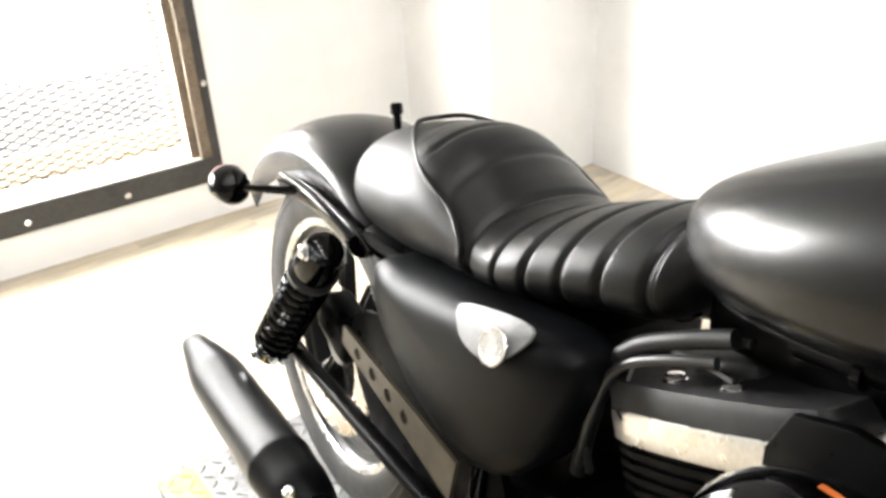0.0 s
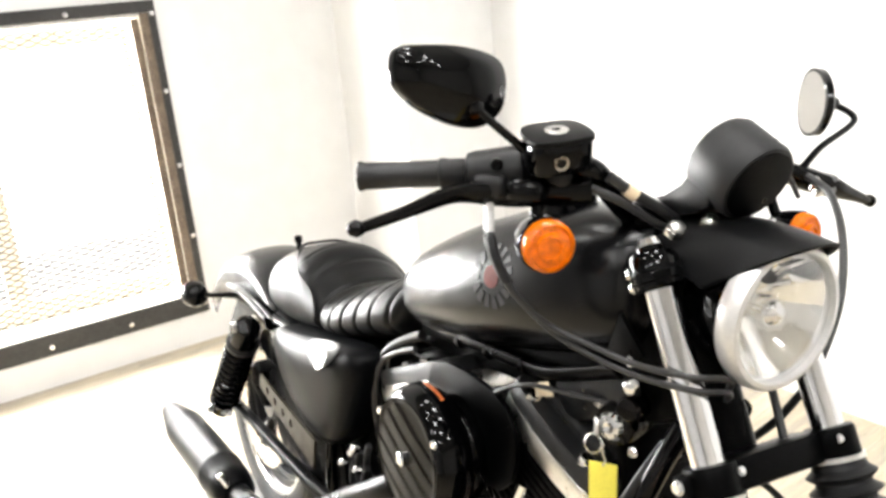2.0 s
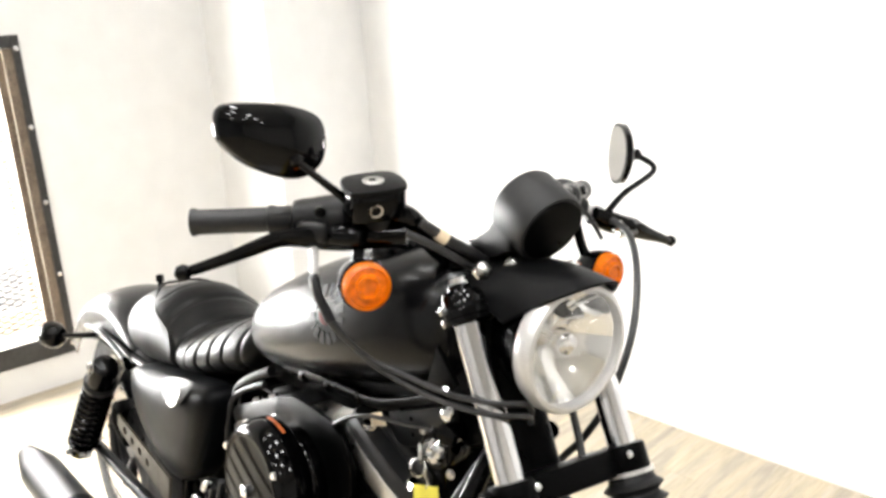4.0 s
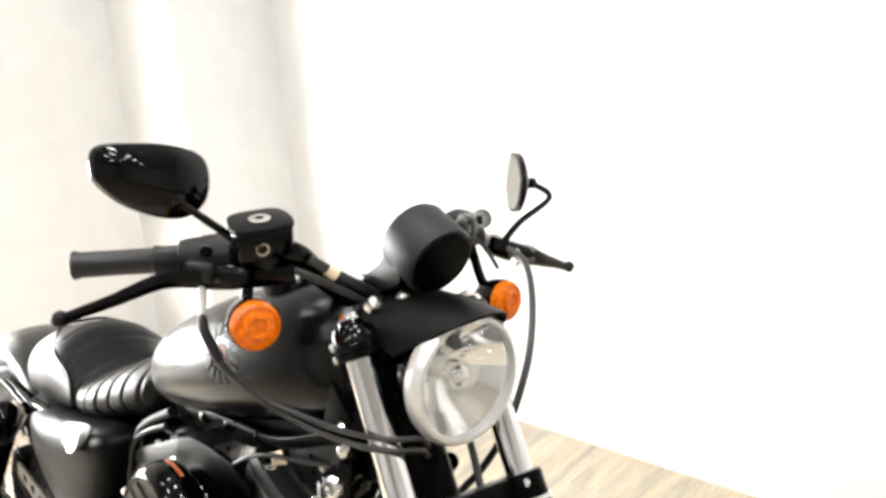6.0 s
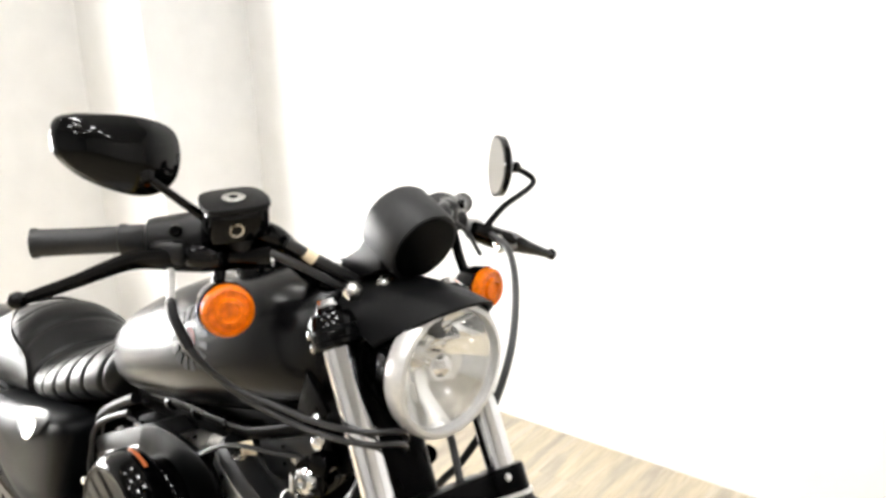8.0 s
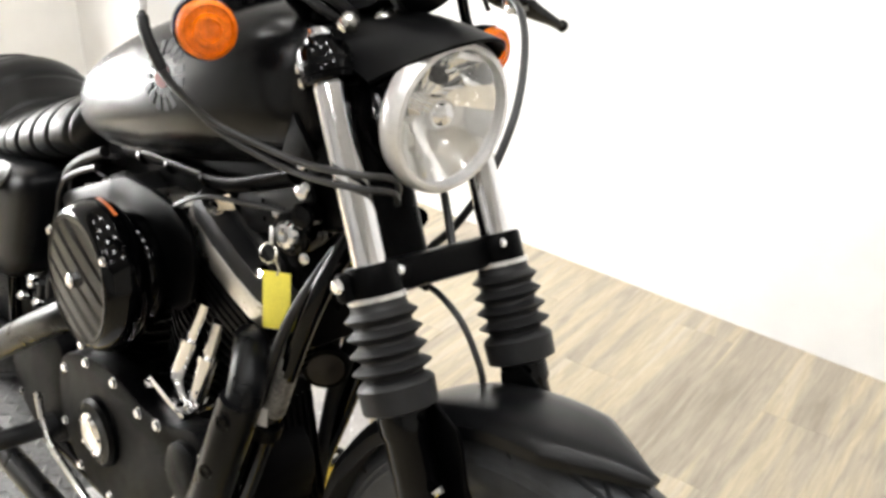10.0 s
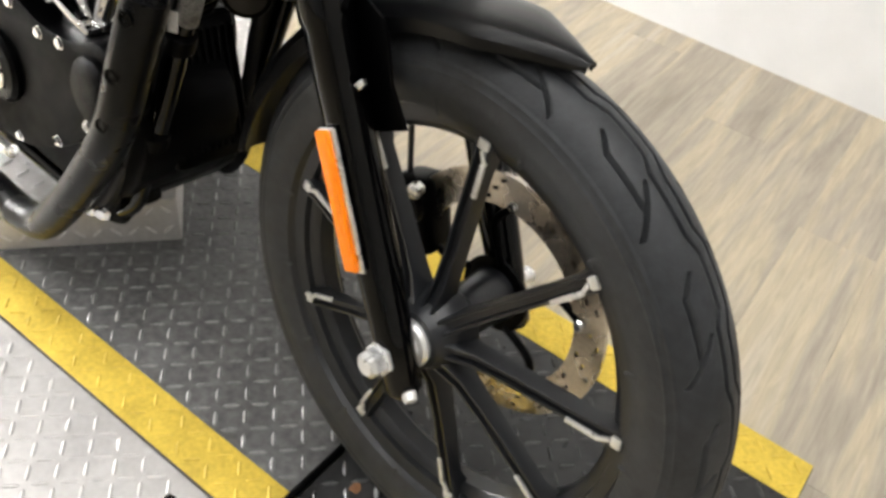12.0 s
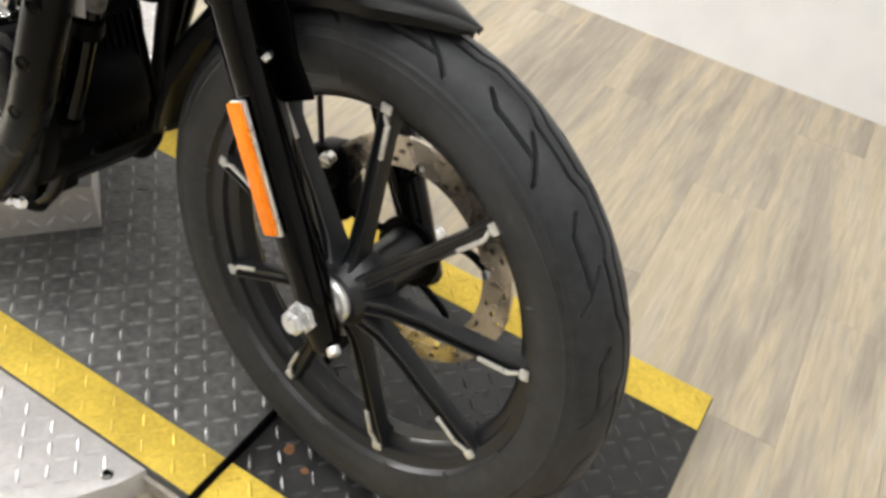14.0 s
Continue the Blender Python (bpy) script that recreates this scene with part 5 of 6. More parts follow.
# ---- rear end ----
part("rear_fender", fender(RA.x, RA.z, 0.368, 58, 143, lambda u: 0.104, lambda u: 0.085, 40, 0.003, 0.046), SATIN, bike, "matte black chopped rear mudguard")
for s in (-1, 1):
    st = part("fender_strut", prism(rounded([(-1.29, 0.585), (-1.36, 0.600), (-1.48, 0.610), (-1.57, 0.600), (-1.60, 0.585), (-1.57, 0.572), (-1.45, 0.578), (-1.33, 0.560)], 4), 0.016, Matrix.Translation((0, s * 0.112 + 0.008, 0)) @ Matrix.Rotation(radians(90), 4, "X"), 0.004), GLOSS, bike, "black mudguard strut")
    part("strut_trim", tube([(-1.33, s * 0.121, 0.584), (-1.45, s * 0.123, 0.602), (-1.57, s * 0.121, 0.598)], 0.0055, 10), GLOSS, st, "polished strut bead")
    turn_signal((-1.640, s * 0.183, 0.570), (-1, 0, 0), [(-1.615, s * 0.180, 0.571), (-1.57, s * 0.150, 0.578), (-1.53, s * 0.116, 0.583)], "black rear turn signal on a short stalk", 1.05, RED, Matrix())
    # shock absorber
    a, b = Vector((-1.340, s * 0.157, 0.572)), Vector((-1.545, s * 0.160, 0.318))
    d = a - b
    sh = part("shock_absorber", joined(lathe([(0.012, 0), (0.012, d.length)], along(b, d), 16), lathe([(0.024, d.length - 0.055), (0.030, d.length - 0.050), (0.031, d.length - 0.02), (0.026, d.length + 0.004), (0.015, d.length + 0.012)], along(b, d), 28),
                                       lathe([(0.016, -0.012), (0.026, -0.006), (0.028, 0.02), (0.022, 0.026)], along(b, d), 24)), GLOSS, bike, "black rear shock absorber")
    n, coils = 12 * 11, 11
    mm = along(b, d)
    part("spring", tube([mm @ Vector((0.0285 * math.cos(2 * math.pi * coils * i / n), 0.0285 * math.sin(2 * math.pi * coils * i / n), 0.024 + (d.length - 0.080) * i / n)) for i in range(n + 1)], 0.0062, 8, 1), GLOSS, sh, "black coil spring")
    part("spring_cover", lathe([(0.0245, 0.02), (0.0245, d.length - 0.05)], mm, 20), SOFT_RUBBER, sh, "black spring cover")
    part("preload_collar", lathe([(0.029, d.length - 0.068), (0.034, d.length - 0.066), (0.035, d.length - 0.056), (0.031, d.length - 0.052)], mm, 28), SWITCHBLACK, sh, "grey-black preload collar")
    bolt(sh, a + Vector((0, s * 0.026, 0.004)), (0, s, 0), 1.6)
    bolt(sh, b + Vector((0, s * 0.024, 0)), (0, s, 0), 1.6)
    part("swingarm", tube([(-0.93, s * 0.105, 0.325), (-1.10, s * 0.125, 0.322), (-1.40, s * 0.128, 0.323), (-1.56, s * 0.128, 0.323)], 0.0125, 14, flat=1.2), BLACK, bike, "black swingarm tube")
    part("axle_nut", lathe([(0.019, 0), (0.019, 0.012), (0.012, 0.014), (0.012, 0.024), (0.006, 0.026)], along((-1.515, s * 0.150, 0.323), (0, s, 0)), 6), CHROME, bike, "bright rear axle nut")
    back = 0.022 * (1 + s)
    part("frame_rail", tube([(-0.290, s * 0.045, 0.755), (-0.305 - back, s * 0.078, 0.68), (-0.345 - back, s * 0.090, 0.55), (-0.388 - back, s * 0.092, 0.42), (-0.432 - back, s * 0.094, 0.30), (-0.475 - back * 0.5, s * 0.095, 0.215), (-0.57, s * 0.095, 0.17), (-0.85, s * 0.10, 0.165), (-0.99, s * 0.11, 0.20), (-1.03, s * 0.115, 0.36), (-1.03, s * 0.11, 0.50), (-1.10, s * 0.095, 0.575), (-1.32, s * 0.105, 0.585)], 0.012, 14), GLOSS, bike, "black steel frame tube")
part("rear_brake_disc", ring_lathe([(0.10, 0.002), (0.146, 0.002), (0.146, -0.002), (0.10, -0.002)], along((-1.515, -0.075, 0.3105), (0, -1, 0)), 64), DISC, rw, "steel rear brake disc")
part("belt_pulley", lathe([(0.02, -0.012), (0.150, -0.010), (0.155, 0.0), (0.150, 0.006), (0.02, 0.008)], along((-1.515, 0.085, 0.3105), (0, -1, 0)), 48), BLACK, rw, "black belt pulley")
part("rear_caliper", rbox(0.10, 0.05, 0.065, pose(-1.40, -0.098, 0.415, 0, 20, 0), 0.014, 3), BLACK, bike, "black rear brake caliper")
part("backbone", tube([(-0.34, 0, 0.86), (-0.5, 0, 0.80), (-0.75, 0, 0.735), (-0.95, 0, 0.66), (-1.08, 0, 0.60)], 0.026, 16), BLACK, bike, "black frame backbone")
# added black sheet that stands in for the dark of the open gap
part("dark_fill_panel", flat_case(rounded([(-1.36, 0.43), (-1.27, 0.50), (-1.05, 0.48), (-0.98, 0.40), (-1.0, 0.29), (-1.20, 0.275), (-1.30, 0.33)], 3), -0.112, -0.104, 0.002), BLACK, bike, "black panel added to darken the open gap beside the rear wheel")
# drilled bracket beside the rear wheel, brown floor reflection put into its colour
def drilled_plate(length, half0, half1, holes, r, thick, n=16):
    """A plate along x that widens from half0 to half1, with round holes through it."""
    cuts = [0.0] + [(p + q) / 2 for p, q in zip(holes, holes[1:])]
    cuts.insert(1, 2 * holes[0] - cuts[1])
    cuts = sorted(cuts + [holes[-1] + (holes[-1] - holes[-2]) / 2, length])
    half = lambda x: half0 + (half1 - half0) * x / length
    verts, faces = [], []
    for x0, x1 in zip(cuts, cuts[1:]):
        inside = [h for h in holes if x0 < h < x1]
        base = len(verts)
        if not inside:
            verts += [(x, sy * half(x), z) for z in (0, thick) for x, sy in ((x0, -1), (x1, -1), (x1, 1), (x0, 1))]
            faces += [tuple(base + k for k in f) for f in ((3, 2, 1, 0), (4, 5, 6, 7), (0, 1, 5, 4), (2, 3, 7, 6), (0, 4, 7, 3), (1, 2, 6, 5))]
            continue
        for z in (0, thick):
            for k in range(n):
                c, d = math.cos(2 * math.pi * k / n), math.sin(2 * math.pi * k / n)
                q = 1 / max(abs(c), abs(d))
                x = x0 + (x1 - x0) * (c * q + 1) / 2
                verts += [(inside[0] + r * c, r * d, z), (x, d * q * half(x), z)]
        m = 2 * n
        for k in range(n):
            i, j = base + 2 * k, base + 2 * ((k + 1) % n)
            faces += [(i, j, j + 1, i + 1), (i + m, i + m + 1, j + m + 1, j + m), (i, i + m, j + m, j), (i + 1, j + 1, j + m + 1, i + m + 1)]
    return shape(verts, faces)


L0, L1 = Vector((-1.300, -0.146, 0.467)), Vector((-1.030, -0.146, 0.420))
part("drilled_bracket", drilled_plate((L1 - L0).length, 0.014, 0.030, (0.043, 0.084, 0.125, 0.166), 0.0085, 0.005), BROWNTINT, bike, "drilled steel bracket beside the rear wheel, reflected floor painted brown", Matrix.Translation(L0) @ Matrix.Rotation(-math.atan2((L1 - L0).z, (L1 - L0).x), 4, "Y") @ Matrix.Rotation(radians(90), 4, "X"), smooth=False)

# oil tank cover with shield badge
CO = rounded([(-1.238, 0.597), (-1.254, 0.560), (-1.225, 0.515), (-1.150, 0.468), (-1.065, 0.444), (-0.985, 0.455), (-0.930, 0.500), (-0.897, 0.565), (-0.878, 0.620), (-0.884, 0.648), (-0.93, 0.652), (-1.05, 0.630), (-1.15, 0.612)], 4)
cxm, czm = -1.05, 0.555
rings = []
for f, yy in ((1.0, -0.085), (1.0, -0.122), (0.975, -0.133), (0.92, -0.140), (0.80, -0.147), (0.6, -0.152), (0.35, -0.155), (0.08, -0.156)):
    rings.append([Vector((cxm + (x - cxm) * f, yy, czm + (z - czm) * f)) for x, z in CO])
cover = part("oil_tank_cover", loft(rings), SATINCOVER, bike, "matte black side cover with a silver shield badge", angle=50)
SH = rounded([(-1.042, 0.630), (-0.985, 0.650), (-0.934, 0.658), (-0.932, 0.642), (-0.955, 0.613), (-0.984, 0.600), (-1.024, 0.604)], 3)
part("badge", prism([(x + 0.98, z - 0.617) for x, z in SH], 0.004, Matrix.Translation((-0.98, -0.1510, 0.620)) @ Matrix.Rotation(radians(-3), 4, "Z") @ Matrix.Rotation(radians(68), 4, "X"), 0.0012), SILVERPAINT, cover, "silver shield badge")
part("badge_disc", lathe([(0.0190, 0), (0.0190, 0.0018), (0.0175, 0.0032), (0.0155, 0.0032), (0.0145, 0.0024), (0.004, 0.0026)], along((-0.964, -0.1590, 0.6285), (0.05, -0.927, 0.375)), 32), STEEL, cover, "round centre of the badge")

# ---- engine ----
CR = Vector((-0.62, 0, 0.315))
case = part("crankcase", flat_case(rounded([(-0.95, 0.40), (-0.80, 0.43), (-0.62, 0.44), (-0.45, 0.43), (-0.40, 0.36), (-0.44, 0.26), (-0.55, 0.205), (-0.72, 0.20), (-0.92, 0.22), (-0.98, 0.30)], 3), -0.115, 0.02), WRINKLE, bike, "black engine crankcase")
CAMC = rounded([(-0.775, 0.418), (-0.70, 0.452), (-0.620, 0.462), (-0.545, 0.450), (-0.485, 0.458), (-0.425, 0.478), (-0.385, 0.450), (-0.392, 0.405), (-0.455, 0.352), (-0.530, 0.295), (-0.640, 0.243), (-0.73, 0.245), (-0.785, 0.30), (-0.795, 0.36)], 4)
cam_cover = part("cam_cover", flat_case(CAMC, -0.150, -0.112, 0.005), WRINKLE, bike, "black cam cover with bright screws")
part("gear_case_cover", flat_case(rounded([(-0.955, 0.385), (-0.86, 0.435), (-0.79, 0.425), (-0.775, 0.36), (-0.79, 0.27), (-0.86, 0.225), (-0.95, 0.25), (-0.985, 0.32)], 4), -0.146, -0.11, 0.006), WRINKLE, bike, "black sprocket cover")
part("timer_cover", joined(lathe([(0.050, 0), (0.050, 0.007), (0.044, 0.012)], along((-0.662, -0.149, 0.352), (0, -1, 0)), 40)), BLACK, cam_cover, "round black timer cover")
part("timer_badge", lathe([(0.0305, 0), (0.0305, 0.004), (0.022, 0.007), (0.018, 0.005), (0.004, 0.005)], along((-0.662, -0.161, 0.352), (0, -1, 0)), 36), CHROME, cam_cover, "bright round badge")
for k in range(5):
    a = radians(72 * k + 10)
    bolt(cam_cover, (-0.662 + 0.026 * math.cos(a), -0.166, 0.352 + 0.026 * math.sin(a)), (0, -1, 0), 0.55)
part("cam_boss", lathe([(0.043, 0), (0.042, 0.022), (0.036, 0.027), (0.01, 0.028)], along((-0.432, -0.135, 0.418), (0, -1, 0)), 32), WRINKLE, cam_cover, "round black boss")
for x, z in ((-0.765, 0.405), (-0.695, 0.445), (-0.616, 0.452), (-0.552, 0.440), (-0.505, 0.447), (-0.402, 0.458), (-0.400, 0.408), (-0.46, 0.362), (-0.535, 0.303), (-0.64, 0.256), (-0.73, 0.257), (-0.775, 0.31), (-0.475, 0.40)):
    bolt(cam_cover, (x, -0.150, z), (0, -1, 0), 1.05)
for x, z in ((-0.94, 0.37), (-0.86, 0.42), (-0.95, 0.27), (-0.86, 0.24)):
    bolt(bike, (x, -0.146, z), (0, -1, 0), 1.05)

for s, name in ((1, "front_cylinder"), (-1, "rear_cylinder")):
    ax = Vector((s * math.sin(radians(23.5)), 0, math.cos(radians(23.5))))
    base = CR + ax * 0.115
    mcy = Matrix.Translation(base) @ Matrix.Rotation(s * radians(23.5), 4, "Y")
    cyl = part(name, lathe([(0.052, 0), (0.052, 0.21)], mcy, 32), BLACK, bike, "black finned cylinder and head", angle=30)
    fin = part("fin", prism(rounded([(-0.084, -0.072), (0.084, -0.072), (0.084, 0.034), (-0.084, 0.034)], 4), 0.0035, Matrix(), 0), BLACK, cyl, m=mcy @ Matrix.Translation((0, 0, 0.012)) @ Matrix.Diagonal((0.8, 0.95, 1, 1)), smooth=False)
    for k in range(1, 14 if s > 0 else 12):
        again(fin, mcy @ Matrix.Translation((0, 0, 0.012 + 0.0142 * k)) @ Matrix.Diagonal((0.8 + 0.022 * min(k, 9), 0.95 + 0.005 * k, 1, 1)))
    top_m = mcy @ Matrix.Translation((0, 0, 0.240 if s > 0 else 0.213))
    OUT = rounded([(-0.098, -0.060), (-0.070, -0.086), (0.070, -0.086), (0.098, -0.060), (0.100, 0.0), (0.098, 0.060), (0.070, 0.082), (-0.070, 0.082), (-0.098, 0.060), (-0.100, 0.0)], 3)
    OUT = [(x, y if y < 0 else y * 0.42) for x, y in OUT]
    if s < 0:
        OUT = [(x * 1.20 - 0.012, y * 1.18) for x, y in OUT]
    scaled = lambda f: [(x * f, y * f) for x, y in OUT]
    part("cylinder_head", prism(scaled(0.92), 0.05, top_m @ Matrix.Translation((0, 0, -0.046)), 0), BLACK, cyl, "black cylinder head", smooth=False)
    hf = part("head_fin", prism(scaled(0.985), 0.006, Matrix(), 0), BLACK, cyl, m=top_m @ Matrix.Translation((0, 0, -0.044)), smooth=False)
    for k in range(1, 4):
        again(hf, top_m @ Matrix.Translation((0, 0, 0.0115 * k - 0.044)))
    part("rocker_band", prism(OUT, 0.031, top_m @ Matrix.Translation((0, 0, 0.002)), 0.003), ALLOY, cyl, "silver rocker box")
    tops = []
    for f, h in ((0.985, 0.032), (0.985, 0.050), (0.95, 0.057)):
        tops.append([top_m @ Vector((x * f, y * f, h)) for x, y in OUT])
    rk = part("rocker_cover", joined(loft(tops), rbox(0.13 if s > 0 else 0.07, 0.070, 0.022, top_m @ Matrix.Translation((0 if s > 0 else -0.028, -0.024 if s > 0 else -0.012, 0.060)), 0.009, 3)), ROCKER, cyl, "black rocker cover", angle=30)
    up_d = top_m.to_3x3() @ Vector((0, 0, 1))
    for x, y in ((-0.055, -0.073), (0.055 if s > 0 else 0.006, -0.073), (-0.05, 0.022), (0.05, 0.022)):
        bolt(rk, top_m @ Vector((x, y, 0.056)), up_d, 1.45)
    for x, h in ((-0.076, -0.020), (0.076, -0.048)):
        bolt(cyl, top_m @ Vector((x * s, -0.083, h)), (0, -1, 0.1), 1.5)
    # pushrod tubes and tappet block
    for k in (0, 1):
        foot = Vector((CR.x + s * (0.078 + 0.050 * k), -0.104, 0.470))
        head_p = top_m @ Vector((s * (0.012 + 0.034 * k) - 0.02 * s, -0.082, -0.052))
        part("pushrod_tube", joined(tube([foot, foot.lerp(head_p, 0.55)], 0.0125, 14), tube([foot.lerp(head_p, 0.45), head_p], 0.0098, 14), tube([foot.lerp(head_p, 0.50), foot.lerp(head_p, 0.58)], 0.0145, 14)), CHROME, cyl, "chrome pushrod tube")
    tp = part("tappet_block", joined(rbox(0.075, 0.038, 0.040, Matrix.Translation((CR.x + s * 0.104, -0.106, 0.458)) @ Matrix.Rotation(s * radians(12), 4, "Y"), 0.008, 3), rbox(0.086, 0.05, 0.014, Matrix.Translation((CR.x + s * 0.104, -0.110, 0.474)) @ Matrix.Rotation(s * radians(12), 4, "Y"), 0.005)), CHROME, cyl, "bright tappet block")
    for k in (-1, 1):
        bolt(tp, (CR.x + s * 0.104 + 0.036 * k, -0.132, 0.478), (0, -0.4, 1), 1.1)

# air cleaner
AN = Vector((-0.02, -1, 0.03)).normalized()
AX = Vector((1, 0, 0)) - AN * AN.x
AX.normalize()
AF = Vector((-0.634, -0.188, 0.602))
am = Matrix.Translation(AF - AN * 0.093) @ Matrix((AX, AN.cross(AX), AN)).transposed().to_4x4() @ Matrix.Diagonal((0.99, 0.99, 1, 1))
air = part("air_cleaner", lathe([(0.060, 0.0), (0.072, 0.004), (0.074, 0.034), (0.090, 0.037), (0.0965, 0.044), (0.0985, 0.056), (0.0965, 0.070), (0.0925, 0.080), (0.0865, 0.088), (0.0825, 0.0895), (0.0815, 0.086), (0.05, 0.085)], am, 72), GLOSS, bike, "gloss black round air cleaner with slanted ridges")
part("air_backplate", lathe([(0.060, 0.006), (0.0765, 0.008), (0.078, 0.012), (0.078, 0.026), (0.0765, 0.030), (0.070, 0.031)], am, 64), GLOSS, air, "black backplate")
tilt = radians(-24)
lv_rings = []
for u in np.linspace(-1, 1, 33).tolist():
    ring = []
    for w in np.linspace(-1, 1, 65).tolist():
        half = math.sqrt(max(1e-6, 1 - u * u))
        x, y = 0.0822 * u, 0.0822 * w * half
        v = x * math.sin(-tilt) + y * math.cos(tilt)
        ph = (v / 0.027) % 1.0
        r2 = min(1.0, (x * x + y * y) / 0.0822 ** 2)
        rim_fade = min(1.0, max(0.0, (0.97 - r2) / 0.12))
        ring.append(am @ Vector((x, y, 0.0905 + 0.0022 * (1 - r2) + rim_fade * 0.0013 * (ph if ph < 0.82 else (1 - ph) / 0.18 * 0.82) - 0.002 * rim_fade)))
    lv_rings.append(ring)
face = bmesh.new()
grid = [[face.verts.new(p) for p in ring] for ring in lv_rings]
for r0, r1 in zip(grid, grid[1:]):
    for k in range(len(r0) - 1):
        face.faces.new((r0[k], r0[k + 1], r1[k + 1], r1[k]))
bmesh.ops.recalc_face_normals(face, faces=face.faces)
part("air_face", face, LOUVRE, air, "gloss black cover plate with slanted ridges", angle=30)
for k in range(3):
    a = radians(120 * k + 35)
    bolt(air, am @ Vector((0.088 * math.cos(a), 0.088 * math.sin(a), 0.087)), AN, 0.8)
part("centre_screw", lathe([(0.009, 0.090), (0.009, 0.098), (0.006, 0.100), (0.003, 0.0995)], am, 16), CHROME, air, "bright centre screw")
mark = [[am @ Vector((r * math.cos(a), r * math.sin(a), h)) for r, h in ((0.0975, 0.054), (0.0993, 0.054), (0.0988, 0.0585), (0.0965, 0.0585))] for a in np.radians(np.linspace(97, 68, 12)).tolist()]
part("orange_mark", loft(mark), WORNORANGE, air, "small worn orange print on the rim")
part("intake_bracket", flat_case(rounded([(-0.70, 0.70), (-0.55, 0.71), (-0.50, 0.66), (-0.53, 0.58), (-0.69, 0.58)], 3), -0.104, -0.095, 0.002), BLACK, bike, "black intake bracket")
part("primary_cover", flat_case(rounded([(-1.03, 0.40), (-0.92, 0.45), (-0.78, 0.44), (-0.66, 0.42), (-0.61, 0.36), (-0.62, 0.27), (-0.69, 0.21), (-0.80, 0.205), (-0.98, 0.24), (-1.05, 0.32)], 3), 0.021, 0.18, 0.012), GLOSS, bike, "black primary cover")
part("battery_box", rbox(0.24, 0.17, 0.30, pose(-1.06, 0.02, 0.47), 0.012), BLACK, bike, "black battery box")
part("transmission", rbox(0.22, 0.2, 0.2, pose(-0.93, 0.0, 0.33), 0.02), WRINKLE, bike, "black gearbox casting")
part("inner_fender", fender(RA.x, RA.z, 0.338, 80, 136, lambda u: 0.080, lambda u: 0.03, 24, 0.003), BLACK, bike, "black inner mudguard", pose(0, 0, 0))
part("carburettor", joined(tube([(-0.62, -0.10, 0.60), (-0.62, 0.10, 0.60)], 0.04, 20), rbox(0.10, 0.1, 0.08, pose(-0.62, 0.0, 0.60), 0.015)), BLACK, bike, "black intake body")

# exhaust
def pipe(name, pts, r, mat, label, n=20):
    return part(name, tube(pts, r, n), mat, bike, label)


FP = [(-0.43, -0.070, 0.575), (-0.375, -0.108, 0.598), (-0.342, -0.138, 0.565), (-0.356, -0.150, 0.495), (-0.390, -0.154, 0.398), (-0.450, -0.157, 0.305), (-0.520, -0.160, 0.215), (-0.582, -0.160, 0.152), (-0.645, -0.162, 0.135), (-0.80, -0.168, 0.143), (-1.0, -0.178, 0.158), (-1.12, -0.190, 0.165)]
front_pipe = pipe("front_exhaust_pipe", FP, 0.0205, PIPEBLACK, "satin black front exhaust pipe")
part("heat_shield", tube([(x, y - 0.004, z) for x, y, z in FP[2:9]], 0.0235, 20), PIPEBLACK, front_pipe, "drilled black heat shield")
for t, z in ((0, 0.0), (1, 0.0), (2, 0)):
    p = Vector(((-0.354, -0.1775, 0.482), (-0.377, -0.1795, 0.415), (-0.338, -0.1680, 0.548))[t])
    part("shield_hole", lathe([(0.0085, 0), (0.0085, 0.0012), (0.0055, 0.0012), (0.005, -0.004)], along(p, (0.3, -1, 0.0)), 16), BLACK, front_pipe, "round hole in the shield")
pipe("rear_exhaust_pipe", [(-0.66, -0.140, 0.548), (-0.70, -0.172, 0.522), (-0.78, -0.186, 0.470), (-0.90, -0.200, 0.390), (-1.02, -0.220, 0.322), (-1.12, -0.235, 0.294), (-1.24, -0.240, 0.282)], 0.0215, PIPEBLACK, "satin black rear exhaust pipe")
MD = Vector((-1, 0, -0.035)).normalized()
muf = part("upper_muffler", lathe([(0.028, 0.0), (0.038, 0.012), (0.044, 0.05), (0.0445, 0.10), (0.0465, 0.105), (0.0465, 0.115), (0.045, 0.12), (0.044, 0.36), (0.0425, 0.385), (0.033, 0.44), (0.023, 0.495), (0.022, 0.50), (0.0205, 0.498), (0.020, 0.44)], along((-1.20, -0.240, 0.283), MD), 36), SATINCOVER, bike, "satin black tapered muffler")
part("clamp_bolt", lathe([(0.005, 0), (0.005, 0.022), (0.0075, 0.023), (0.0075, 0.029), (0.004, 0.031)], along((-1.195, -0.262, 0.312), (0, -0.5, 1)), 8), STEEL, muf, "plated clamp bolt")
part("lower_muffler", lathe([(0.026, 0.0), (0.040, 0.04), (0.0405, 0.36), (0.030, 0.43), (0.020, 0.49), (0.018, 0.49)], along((-1.10, -0.185, 0.163), (-1, -0.02, 0.0)), 32), SATINCOVER, bike, "satin black lower muffler")

